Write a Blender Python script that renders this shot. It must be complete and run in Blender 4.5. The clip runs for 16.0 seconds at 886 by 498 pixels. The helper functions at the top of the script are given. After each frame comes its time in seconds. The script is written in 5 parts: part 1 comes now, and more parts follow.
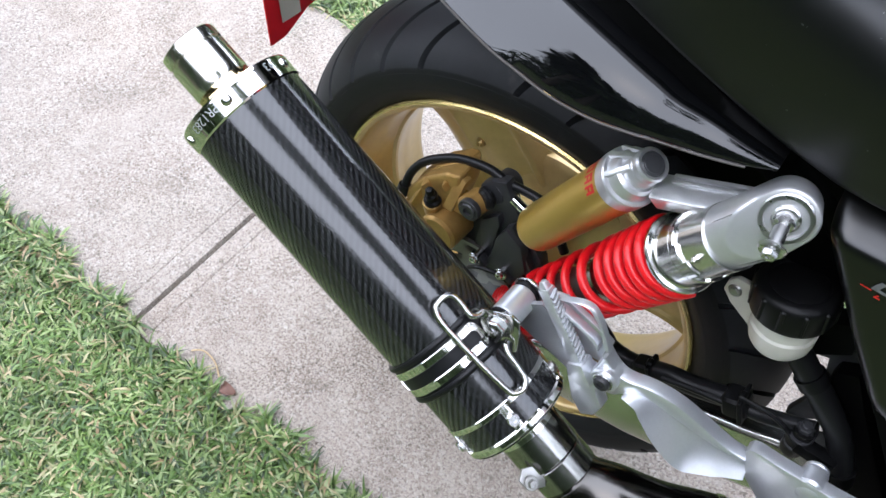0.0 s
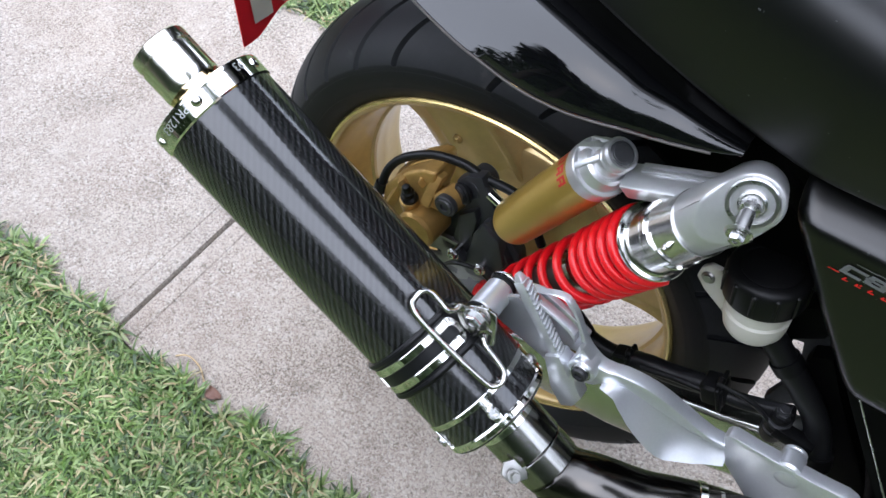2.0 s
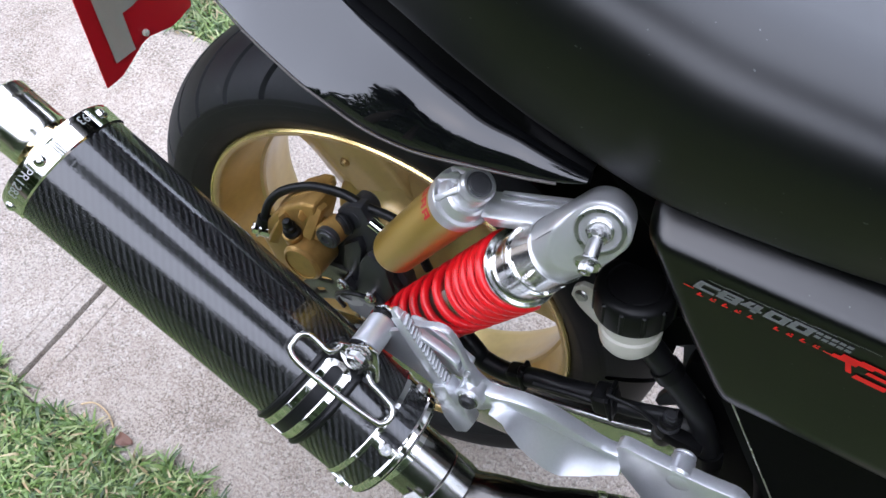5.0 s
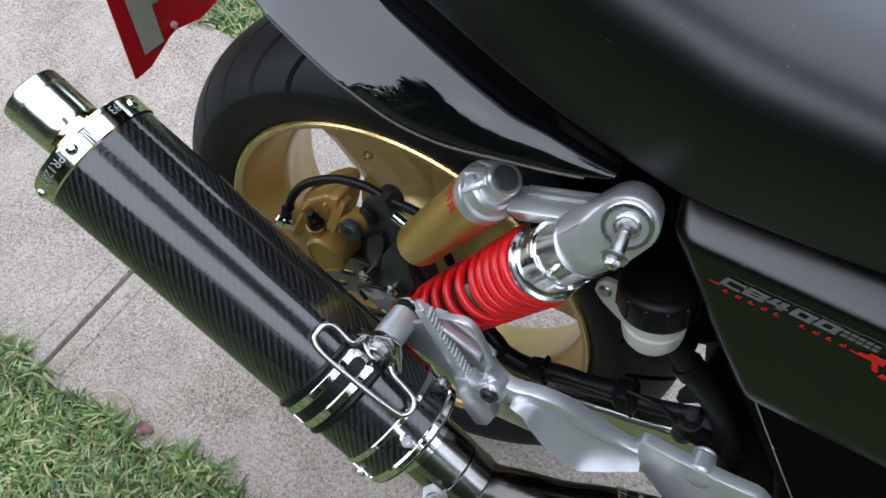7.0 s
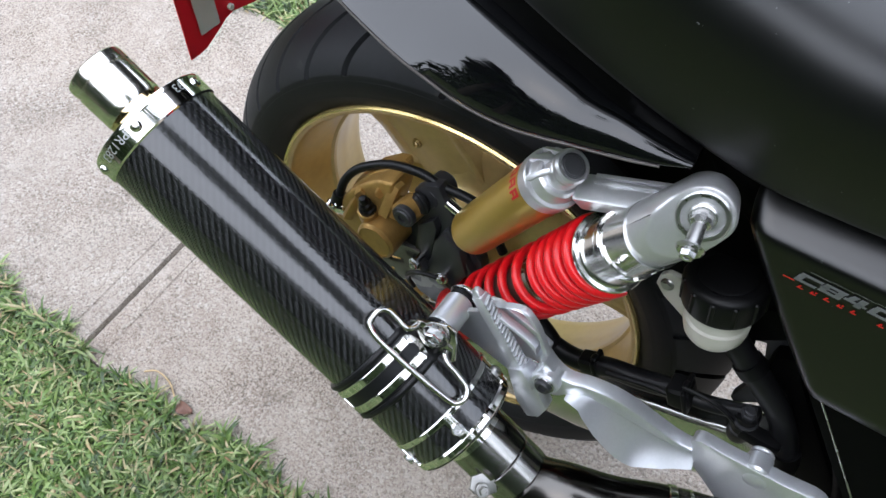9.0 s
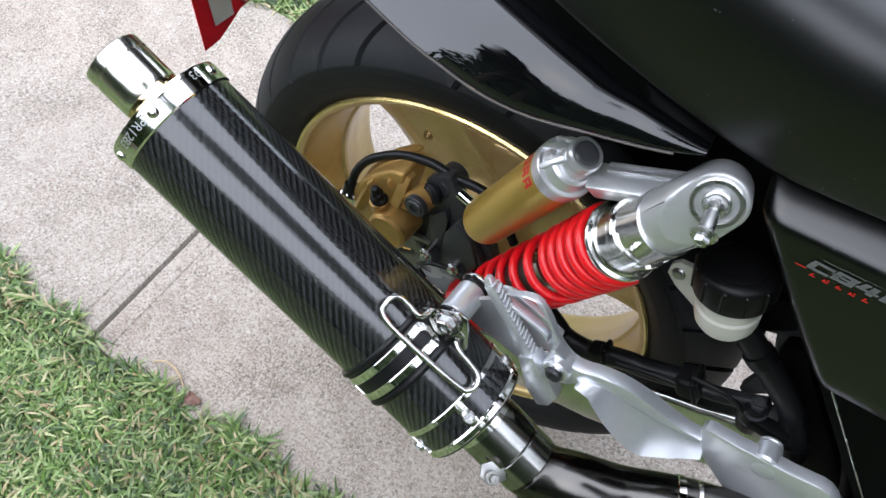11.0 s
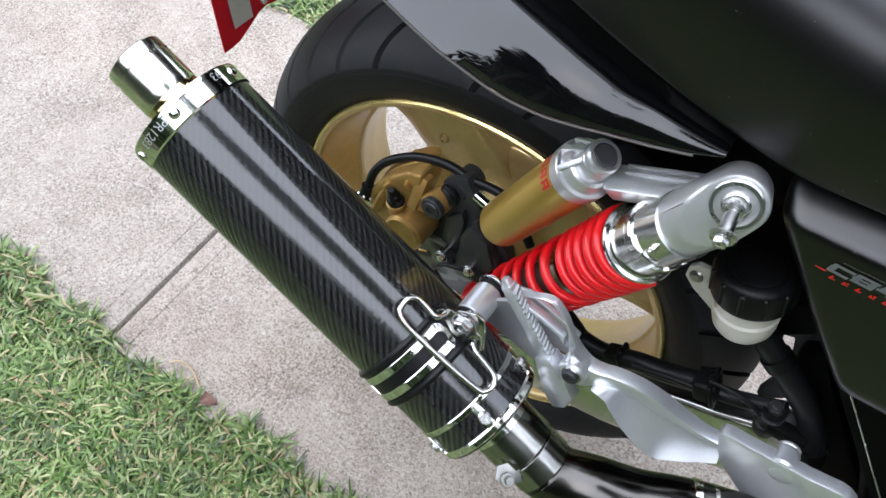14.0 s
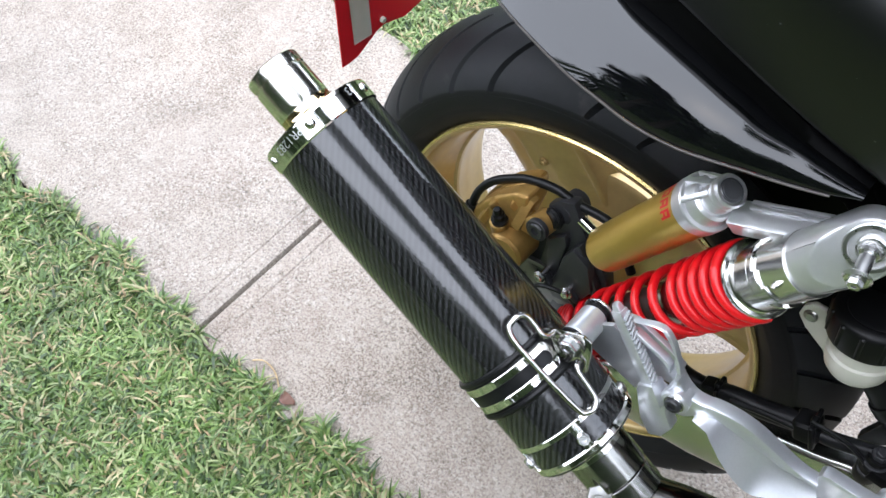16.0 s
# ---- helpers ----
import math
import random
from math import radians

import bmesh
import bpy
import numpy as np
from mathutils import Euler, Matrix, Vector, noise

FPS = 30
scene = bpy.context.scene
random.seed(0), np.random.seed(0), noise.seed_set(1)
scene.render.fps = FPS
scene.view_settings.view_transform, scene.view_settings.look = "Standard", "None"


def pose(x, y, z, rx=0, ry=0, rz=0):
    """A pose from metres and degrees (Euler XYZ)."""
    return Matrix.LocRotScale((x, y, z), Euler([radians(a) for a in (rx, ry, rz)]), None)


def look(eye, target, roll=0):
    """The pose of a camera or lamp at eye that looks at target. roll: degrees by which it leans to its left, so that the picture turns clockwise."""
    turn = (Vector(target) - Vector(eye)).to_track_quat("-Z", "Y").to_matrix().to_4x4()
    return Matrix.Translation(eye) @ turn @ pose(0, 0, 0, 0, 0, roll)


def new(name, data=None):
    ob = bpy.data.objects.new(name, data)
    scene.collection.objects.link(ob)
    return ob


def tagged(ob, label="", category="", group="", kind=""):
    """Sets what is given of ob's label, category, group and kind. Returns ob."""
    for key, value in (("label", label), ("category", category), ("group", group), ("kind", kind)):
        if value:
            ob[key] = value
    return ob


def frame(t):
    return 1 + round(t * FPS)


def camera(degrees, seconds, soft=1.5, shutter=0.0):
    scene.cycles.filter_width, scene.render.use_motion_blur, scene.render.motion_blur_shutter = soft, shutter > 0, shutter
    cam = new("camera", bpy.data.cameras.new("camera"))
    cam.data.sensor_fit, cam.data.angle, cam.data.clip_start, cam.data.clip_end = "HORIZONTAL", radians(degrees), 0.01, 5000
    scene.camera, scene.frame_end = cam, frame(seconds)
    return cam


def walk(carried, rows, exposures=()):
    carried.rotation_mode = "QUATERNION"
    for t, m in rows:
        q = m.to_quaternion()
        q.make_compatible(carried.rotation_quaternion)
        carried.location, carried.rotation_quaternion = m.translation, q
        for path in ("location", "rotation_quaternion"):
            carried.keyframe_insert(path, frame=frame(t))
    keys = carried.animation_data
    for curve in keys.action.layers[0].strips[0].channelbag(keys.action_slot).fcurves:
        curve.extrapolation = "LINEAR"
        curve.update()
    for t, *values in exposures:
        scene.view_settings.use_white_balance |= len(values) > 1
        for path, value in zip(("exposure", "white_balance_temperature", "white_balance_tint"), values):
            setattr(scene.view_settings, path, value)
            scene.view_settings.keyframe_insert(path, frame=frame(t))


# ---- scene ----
cam = camera(60.08, 16.0)
PATH = [
    (0.0, 0.2080, -0.3877, 1.0495, 32.21, -0.60, 38.04),
    (0.5, 0.2144, -0.3883, 1.0457, 31.88, -0.68, 37.25),
    (1.0, 0.2159, -0.3862, 1.0452, 31.64, -0.61, 37.03),
    (1.5, 0.2162, -0.3859, 1.0481, 32.19, -0.58, 36.70),
    (2.0, 0.2188, -0.3844, 1.0483, 32.27, -0.43, 36.31),
    (2.5, 0.2193, -0.3803, 1.0487, 32.36, -0.76, 35.90),
    (3.0, 0.2255, -0.3680, 1.0520, 32.72, -0.83, 33.21),
    (3.5, 0.2415, -0.3436, 1.0630, 32.72, -1.39, 30.06),
    (6.0, 0.2426, -0.3335, 1.0538, 31.69, -1.48, 29.48),
    (6.5, 0.2411, -0.3382, 1.0561, 31.97, -1.22, 29.80),
    (7.0, 0.2391, -0.3410, 1.0576, 31.80, -1.06, 30.89),
    (7.5, 0.2319, -0.3377, 1.0563, 31.80, -0.90, 31.13),
    (8.0, 0.2276, -0.3399, 1.0532, 31.39, -0.78, 31.78),
    (8.5, 0.2264, -0.3453, 1.0525, 31.38, -0.51, 32.06),
    (9.0, 0.2196, -0.3541, 1.0499, 31.27, -0.31, 33.34),
    (11.5, 0.2195, -0.3654, 1.0491, 31.14, -0.28, 33.94),
    (12.0, 0.2195, -0.3663, 1.0466, 30.16, -0.25, 33.60),
    (12.5, 0.2183, -0.3675, 1.0498, 31.18, -0.38, 34.12),
    (13.0, 0.2207, -0.3613, 1.0485, 31.22, -0.20, 34.02),
    (13.5, 0.2185, -0.3657, 1.0486, 31.27, -0.01, 34.26),
    (14.0, 0.2185, -0.3695, 1.0500, 31.54, 0.32, 34.73),
    (14.5, 0.2151, -0.3742, 1.0505, 31.72, 0.90, 35.58),
    (15.0, 0.2087, -0.3820, 1.0518, 31.95, 1.08, 36.99),
    (15.5, 0.1896, -0.3984, 1.0594, 32.69, 2.01, 40.63),
    (16.0, 0.1889, -0.4049, 1.0649, 33.03, 1.48, 40.30),
]
EXPOSURES = [(0, 1.85, 6400, 12), (0.5, 1.75, 6388, 12), (2, 1.7, 6350, 12), (2.5, 1.69, 6330, 13), (3, 1.68, 6340, 15), (3.5, 1.7, 6230, 16), (6, 1.78, 6330, 12), (6.5, 1.4, 6350, 10), (7, 1.28, 6388, 10), (8, 1.32, 6464, 10), (9, 1.57, 6540, 10), (11.5, 1.73, 6547, 10), (12.5, 1.78, 6550, 10), (13, 1.62, 6551, 10), (13.5, 1.62, 6553, 10), (14.5, 1.85, 6556, 10), (15.5, 1.9, 6559, 10), (16, 1.9, 6560, 10)]
SKY, CLOUD, SUN = 0.15, 0.92, 0.5
walk(cam, [(t, pose(*row)) for t, *row in PATH], EXPOSURES)

# ---- world, sun ----
world = bpy.data.worlds.new("sky")
scene.world = world
world.use_nodes = True
wn, wl = world.node_tree.nodes, world.node_tree.links
sky = wn.new("ShaderNodeTexSky")
sky.sky_type, sky.sun_disc = "NISHITA", False
sky.sun_elevation, sky.sun_rotation = radians(58), radians(202)
sky.dust_density, sky.ozone_density = 4.0, 1.0
veil = wn.new("ShaderNodeMix")
veil.data_type = "RGBA"
veil.inputs["Factor"].default_value = CLOUD
veil.inputs["B"].default_value = (8.0, 8.8, 10.5, 1)
wl.new(sky.outputs["Color"], veil.inputs["A"])
wl.new(veil.outputs["Result"], wn["Background"].inputs["Color"])
wn["Background"].inputs["Strength"].default_value = SKY
sun = new("sun", bpy.data.lights.new("sun", "SUN"))
sun.data.energy, sun.data.angle, sun.data.color = SUN, radians(130), (1.0, 0.96, 0.91)
sun.matrix_basis = look((-0.6, -1.5, 2.6), (0, 0, 0))


# ---- materials ----
class Nodes:
    """A small helper round one node tree."""

    def __init__(self, name):
        self.mat = bpy.data.materials.new(name)
        self.mat.use_nodes = True
        self.n, self.l = self.mat.node_tree.nodes, self.mat.node_tree.links
        self.bsdf = self.n["Principled BSDF"]

    def add(self, kind, **values):
        node = self.n.new(kind)
        for key, value in values.items():
            if key in ("operation", "data_type", "blend_type", "feature", "noise_dimensions", "mode", "interpolation_type"):
                if key == "operation":
                    node.operation = value
                elif key == "data_type":
                    node.data_type = value
                elif key == "blend_type":
                    node.blend_type = value
                elif key == "feature":
                    node.feature = value
            else:
                node.inputs[key.replace("_", " ")].default_value = value
        return node

    def math(self, op, a, b=0.0):
        node = self.add("ShaderNodeMath", operation=op)
        for i, v in enumerate((a, b)):
            if isinstance(v, (int, float)):
                node.inputs[i].default_value = v
            else:
                self.l.new(v, node.inputs[i])
        return node.outputs[0]

    def coords(self, which="Object"):
        return self.n.new("ShaderNodeTexCoord").outputs[which]

    def noise(self, scale, detail=4.0, rough=0.55, where=None):
        node = self.add("ShaderNodeTexNoise", Scale=scale, Detail=detail, Roughness=rough)
        self.l.new(where or self.coords(), node.inputs["Vector"])
        return node.outputs["Fac"]

    def ramp(self, fac, stops):
        node = self.n.new("ShaderNodeValToRGB")
        els = node.color_ramp.elements
        while len(els) < len(stops):
            els.new(0.5)
        for e, (p, c) in zip(els, stops):
            e.position = p
            e.color = (*c, 1) if isinstance(c, tuple) else (c, c, c, 1)
        self.l.new(fac, node.inputs["Fac"])
        return node.outputs["Color"]

    def mix(self, fac, a, b, blend="MIX"):
        node = self.add("ShaderNodeMix", data_type="RGBA", blend_type=blend)
        for key, v in (("Factor", fac), ("A", a), ("B", b)):
            if isinstance(v, tuple):
                node.inputs[key].default_value = (*v, 1)
            elif isinstance(v, (int, float)):
                node.inputs[key].default_value = v
            else:
                self.l.new(v, node.inputs[key])
        return node.outputs["Result"]

    def bump(self, height, strength=0.3, distance=0.001):
        node = self.add("ShaderNodeBump", Strength=strength, Distance=distance)
        self.l.new(height, node.inputs["Height"])
        self.l.new(node.outputs["Normal"], self.bsdf.inputs["Normal"])
        return node

    def set(self, **values):
        for key, v in values.items():
            socket = self.bsdf.inputs[key.replace("_", " ")]
            if isinstance(v, tuple):
                socket.default_value = (*v, 1)
            elif isinstance(v, (int, float)):
                socket.default_value = v
            else:
                self.l.new(v, socket)
        return self


def surface(name, color, rough, metal=0.0, vary=0.15, grain=60.0, patch=7.0, bump=0.0, rough_vary=0.12, coat=0.0, coat_rough=0.05, spec=0.5):
    """A plain surface with variation at two scales, and fine relief."""
    m = Nodes(name)
    small, large = m.noise(grain, 5), m.noise(patch, 3)
    dark = tuple(c * (1 - vary) for c in color)
    light = tuple(min(1, c * (1 + vary * 0.6)) for c in color)
    both = m.math("ADD", m.math("MULTIPLY", small, 0.45), m.math("MULTIPLY", large, 0.55))
    m.set(Base_Color=m.ramp(both, [(0.3, dark), (0.7, light)]), Metallic=metal, Specular_IOR_Level=spec)
    r = m.math("ADD", m.math("MULTIPLY", m.math("SUBTRACT", both, 0.5), rough_vary * 2), rough)
    m.set(Roughness=r, Coat_Weight=coat, Coat_Roughness=coat_rough)
    if bump:
        m.bump(m.noise(grain * 4, 3), bump, 0.0005)
    return m.mat


def carbon_material():
    m = Nodes("carbon_twill")
    uv = m.n.new("ShaderNodeSeparateXYZ")
    m.l.new(m.coords("UV"), uv.inputs[0])
    tow = 0.0017
    u, v = m.math("DIVIDE", uv.outputs[0], tow), m.math("DIVIDE", uv.outputs[1], tow)
    iu, iv = m.math("FLOOR", u), m.math("FLOOR", v)
    fu, fv = m.math("SUBTRACT", u, iu), m.math("SUBTRACT", v, iv)
    step = m.math("FLOORED_MODULO", m.math("SUBTRACT", iu, iv), 4.0)
    warp = m.math("LESS_THAN", step, 1.5)
    hu = m.math("SINE", m.math("MULTIPLY", fu, math.pi))
    hv = m.math("SINE", m.math("MULTIPLY", fv, math.pi))
    height = m.math("ADD", m.math("MULTIPLY", warp, hu), m.math("MULTIPLY", m.math("SUBTRACT", 1.0, warp), hv))
    fibre = m.add("ShaderNodeTexNoise", Scale=1.0, Detail=2.0)
    stretch = m.n.new("ShaderNodeVectorMath")
    stretch.operation = "MULTIPLY"
    stretch.inputs[1].default_value = (2500, 250, 1)
    m.l.new(m.coords("UV"), stretch.inputs[0])
    m.l.new(stretch.outputs[0], fibre.inputs["Vector"])
    smudge = m.noise(14, 4)
    base = m.mix(warp, (0.0014, 0.0015, 0.0016), (0.024, 0.0247, 0.0262))
    base = m.mix(m.math("MULTIPLY", fibre.outputs["Fac"], 0.5), base, (0.003, 0.003, 0.0033))
    m.set(Base_Color=base, Roughness=m.math("ADD", m.math("MULTIPLY", warp, -0.12), 0.36), Metallic=0.0, Specular_IOR_Level=0.12)
    m.set(Coat_Weight=1.0, Coat_IOR=1.62, Coat_Roughness=m.math("ADD", m.math("MULTIPLY", smudge, 0.06), 0.02))
    relief = m.bump(height, 0.5, 0.0006)
    thread = m.add("ShaderNodeTexNoise", Scale=1.0, Detail=3.0)
    along = m.n.new("ShaderNodeVectorMath")
    along.operation = "MULTIPLY"
    along.inputs[1].default_value = (45, 380, 1)
    m.l.new(m.coords("UV"), along.inputs[0])
    m.l.new(along.outputs[0], thread.inputs["Vector"])
    lacquer = m.add("ShaderNodeBump", Strength=0.13, Distance=0.0006)
    m.l.new(m.math("ADD", m.math("MULTIPLY", height, 0.16), thread.outputs["Fac"]), lacquer.inputs["Height"])
    m.l.new(lacquer.outputs["Normal"], m.bsdf.inputs["Coat Normal"])
    return m.mat


def concrete_material():
    m = Nodes("pebbled_concrete")
    where = m.coords()
    warp = m.add("ShaderNodeTexNoise", Scale=170.0, Detail=2.0)
    m.l.new(where, warp.inputs["Vector"])
    bend = m.n.new("ShaderNodeVectorMath")
    bend.operation = "SCALE"
    bend.inputs["Scale"].default_value = 0.006
    m.l.new(warp.outputs["Color"], bend.inputs[0])
    moved = m.n.new("ShaderNodeVectorMath")
    moved.operation = "ADD"
    m.l.new(where, moved.inputs[0])
    m.l.new(bend.outputs[0], moved.inputs[1])
    fine, coarse = m.noise(900, 2, 0.6, moved.outputs[0]), m.noise(300, 3, 0.65, moved.outputs[0])
    blot, stain = m.noise(7, 7, 0.7), m.noise(3.2, 6, 0.68)
    grain = m.math("ADD", m.math("MULTIPLY", coarse, 0.65), m.math("MULTIPLY", fine, 0.35))
    level = m.math("ADD", grain, m.math("MULTIPLY", m.math("SUBTRACT", blot, 0.5), 0.4))
    base = m.ramp(level, [(0.38, (0.07, 0.06, 0.048)), (0.445, (0.2, 0.163, 0.133)), (0.5, (0.34, 0.288, 0.241)), (0.61, (0.405, 0.357, 0.303))])
    base = m.mix(m.ramp(stain, [(0.38, 0.0), (0.66, 0.7)]), base, (0.217, 0.172, 0.141), "MIX")
    crust = m.math("ADD", m.noise(150, 4, 0.65), m.math("MULTIPLY", m.math("SUBTRACT", m.noise(5, 5, 0.65), 0.5), 0.55))
    base = m.mix(m.ramp(crust, [(0.53, 0.0), (0.66, 0.7)]), base, (0.085, 0.072, 0.058))
    pale = m.ramp(m.noise(1.7, 4, 0.6), [(0.4, 0.0), (0.65, 0.25)])
    base = m.mix(pale, base, (0.33, 0.325, 0.3))
    pebble = m.add("ShaderNodeTexVoronoi", Scale=330.0)
    m.l.new(moved.outputs[0], pebble.inputs["Vector"])
    chip = m.n.new("ShaderNodeSeparateColor")
    m.l.new(pebble.outputs["Color"], chip.inputs[0])
    bare = m.ramp(m.math("ADD", m.noise(6, 5, 0.65), m.math("MULTIPLY", m.math("SUBTRACT", m.noise(40, 3), 0.5), 0.5)), [(0.36, 0.25), (0.62, 1.0)])
    stone = m.ramp(chip.outputs[0], [(0.0, (0.075, 0.062, 0.052)), (0.14, (0.12, 0.098, 0.08)), (0.2, (0.27, 0.22, 0.185)), (0.55, (0.36, 0.31, 0.265)), (0.85, (0.47, 0.43, 0.38)), (1.0, (0.58, 0.55, 0.5))])
    base = m.mix(m.math("MULTIPLY", bare, 0.40), base, stone)
    m.set(Base_Color=base, Roughness=0.92, Specular_IOR_Level=0.25)
    m.bump(m.math("SUBTRACT", grain, m.math("MULTIPLY", pebble.outputs["Distance"], 0.8)), 0.6, 0.002)
    return m.mat


def blade_material():
    m = Nodes("grass_blade")
    info = m.n.new("ShaderNodeNewGeometry").outputs["Random Per Island"]
    col = m.ramp(info, [(0.0, (0.018, 0.040, 0.008)), (0.22, (0.062, 0.124, 0.022)), (0.5, (0.132, 0.215, 0.050)), (0.72, (0.222, 0.300, 0.098)), (0.85, (0.32, 0.36, 0.17)), (0.92, (0.42, 0.35, 0.19)), (1.0, (0.34, 0.23, 0.12))])
    patch = m.ramp(m.noise(7, 4, 0.6), [(0.3, 0.58), (0.7, 1.1)])
    m.set(Base_Color=m.mix(1.0, col, patch, "MULTIPLY"), Roughness=0.42, Specular_IOR_Level=0.55)
    return m.mat


def soil_material():
    m = Nodes("lawn_soil")
    col = m.ramp(m.noise(45, 5, 0.65), [(0.3, (0.03, 0.05, 0.014)), (0.55, (0.075, 0.11, 0.03)), (0.75, (0.14, 0.15, 0.06))])
    far = m.ramp(m.noise(1.3, 4), [(0.35, 0.8), (0.7, 1.2)])
    m.set(Base_Color=m.mix(1.0, col, far, "MULTIPLY"), Roughness=0.95)
    m.bump(m.noise(80, 5, 0.7), 0.8, 0.01)
    return m.mat


def gloss_paint(name, color, rough, dust, coat, spec=0.5):
    m = Nodes(name)
    specks = m.math("GREATER_THAN", m.noise(330, 1, 0.4), 0.79)
    film = m.noise(9, 4)
    base = m.mix(m.math("MULTIPLY", specks, dust), color, (0.3, 0.31, 0.32))
    m.set(Base_Color=base, Roughness=m.math("ADD", m.math("MULTIPLY", film, 0.04), rough), Specular_IOR_Level=spec, Coat_Weight=coat, Coat_IOR=1.42, Coat_Roughness=rough * 0.7)
    return m.mat


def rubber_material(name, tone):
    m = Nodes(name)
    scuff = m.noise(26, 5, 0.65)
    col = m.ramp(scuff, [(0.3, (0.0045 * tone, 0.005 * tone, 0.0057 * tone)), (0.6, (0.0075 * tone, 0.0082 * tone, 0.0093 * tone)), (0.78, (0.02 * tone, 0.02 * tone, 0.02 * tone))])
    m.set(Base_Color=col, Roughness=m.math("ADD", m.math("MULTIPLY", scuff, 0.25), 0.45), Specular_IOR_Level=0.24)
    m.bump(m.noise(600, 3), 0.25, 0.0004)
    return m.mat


# tread tone raised over the sidewall's: sky sheen put into the rubber colour
CARBON, CONCRETE, BLADE, SOIL, RUBBER = carbon_material(), concrete_material(), blade_material(), soil_material(), rubber_material("scuffed_skylit_tread", 1.9)
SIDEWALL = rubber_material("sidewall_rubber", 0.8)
CHROME = surface("polished_steel", (0.78, 0.77, 0.74), 0.07, 1.0, vary=0.05, rough_vary=0.04)
COLLARSTEEL = surface("satin_chrome", (0.7, 0.7, 0.68), 0.17, 1.0, vary=0.08, rough_vary=0.06)
CLAMP = surface("weathered_zinc", (0.36, 0.355, 0.34), 0.36, 1.0, vary=0.25)
PIPE = surface("pipe_steel", (0.085, 0.081, 0.076), 0.19, 1.0, vary=0.12, rough_vary=0.08, patch=18)
SLEEVE = surface("sleeve_steel", (0.32, 0.315, 0.30), 0.18, 1.0, vary=0.15, rough_vary=0.08, patch=25)
TREAD = surface("worn_tread_alloy", (0.3, 0.308, 0.318), 0.55, 0.5, vary=0.15, grain=300)
POLISHED = surface("polished_aluminium", (0.6, 0.6, 0.57), 0.2, 1.0, vary=0.1, rough_vary=0.06, patch=20)
STEEL = surface("zinc_steel", (0.56, 0.56, 0.555), 0.27, 1.0, vary=0.15)
DISCSTEEL = surface("brushed_disc_steel", (0.2, 0.197, 0.19), 0.45, 0.7, vary=0.2, grain=200)
WIRE = surface("bright_bent_wire", (0.50, 0.495, 0.475), 0.12, 1.0, vary=0.08, rough_vary=0.06)
TIPSTEEL = surface("worn_tip_steel", (0.84, 0.82, 0.76), 0.17, 1.0, vary=0.05, rough_vary=0.08)
SILVER = surface("silver_paint", (0.64, 0.655, 0.68), 0.33, 0.78, vary=0.07, grain=400, patch=20, bump=0.08)
CAST = surface("satin_aluminium", (0.60, 0.605, 0.615), 0.34, 0.75, vary=0.06, grain=300, bump=0.05)
# same wheel paint, polished; the lighter gold stands for sky glint
GLINTGOLD = surface("glint_gold_lip", (0.66, 0.5, 0.2), 0.22, 0.75, vary=0.1, grain=90, patch=12, coat=0.5)
GOLD = surface("gold_wheel_paint", (0.50, 0.36, 0.15), 0.40, 0.66, vary=0.16, grain=90, patch=12, coat=0.5)
GOLDCAST = surface("gold_caliper_paint", (0.36, 0.215, 0.065), 0.38, 0.55, vary=0.25, grain=160, patch=30, bump=0.25)
GOLDTUBE = surface("gold_anodised", (0.46, 0.315, 0.06), 0.32, 0.65, vary=0.06, grain=200)
RED = surface("red_spring_paint", (0.60, 0.006, 0.010), 0.30, 0.0, vary=0.10, coat=0.2, coat_rough=0.14, spec=0.32)
BLACKPLASTIC = surface("black_plastic", (0.003, 0.0031, 0.0034), 0.4, 0.0, vary=0.3, bump=0.1, spec=0.18)
FRAMEBLACK = surface("sooty_frame_black", (0.0016, 0.0016, 0.0018), 0.5, 0.0, vary=0.4, bump=0.1, spec=0.04)
HOSE = surface("black_hose_rubber", (0.006, 0.0062, 0.0068), 0.38, 0.0, vary=0.3, bump=0.1, spec=0.22)
GREYCAST = surface("dark_grey_casting", (0.022, 0.0225, 0.025), 0.42, 0.2, vary=0.25, bump=0.2)
FRAMEGREY = surface("worn_frame_casting", (0.03, 0.031, 0.033), 0.45, 0.2, vary=0.4, grain=220, bump=0.3)
PLUG = surface("grey_plug", (0.09, 0.093, 0.098), 0.35, 0.4, vary=0.1)
NYLON = surface("milky_nylon", (0.46, 0.45, 0.39), 0.35, 0.0, vary=0.07, patch=25)
SATIN = gloss_paint("satin_black_panel", (0.0004, 0.0006, 0.0008), 0.26, 0.1, 0.0, 0.58)
VINYL = gloss_paint("black_seat_vinyl", (0.0004, 0.0006, 0.0008), 0.33, 0.2, 0.0, 0.52)
GLOSS = gloss_paint("gloss_black_paint", (0.002, 0.0022, 0.0026), 0.012, 0.05, 1.0, 0.18)
REDPLATE = surface("red_plate_plastic", (0.47, 0.006, 0.012), 0.4, 0.0, vary=0.08)
WHITEFILM = surface("white_reflective_film", (0.38, 0.355, 0.3), 0.45, 0.0, vary=0.1)
INKRED = surface("red_print", (0.5, 0.009, 0.01), 0.4, 0.0, vary=0.05)
INKGREY = surface("grey_print", (0.11, 0.117, 0.117), 0.4, 0.0, vary=0.05)
ENGRAVED = surface("engraved_steel", (0.4, 0.42, 0.41), 0.5, 0.7, vary=0.05)
# paler tone stands for the light caught along the cowl's lower lip
LIPGLINT = surface("lip_glint", (0.055, 0.048, 0.042), 0.4, 0.0, vary=0.3, grain=120)
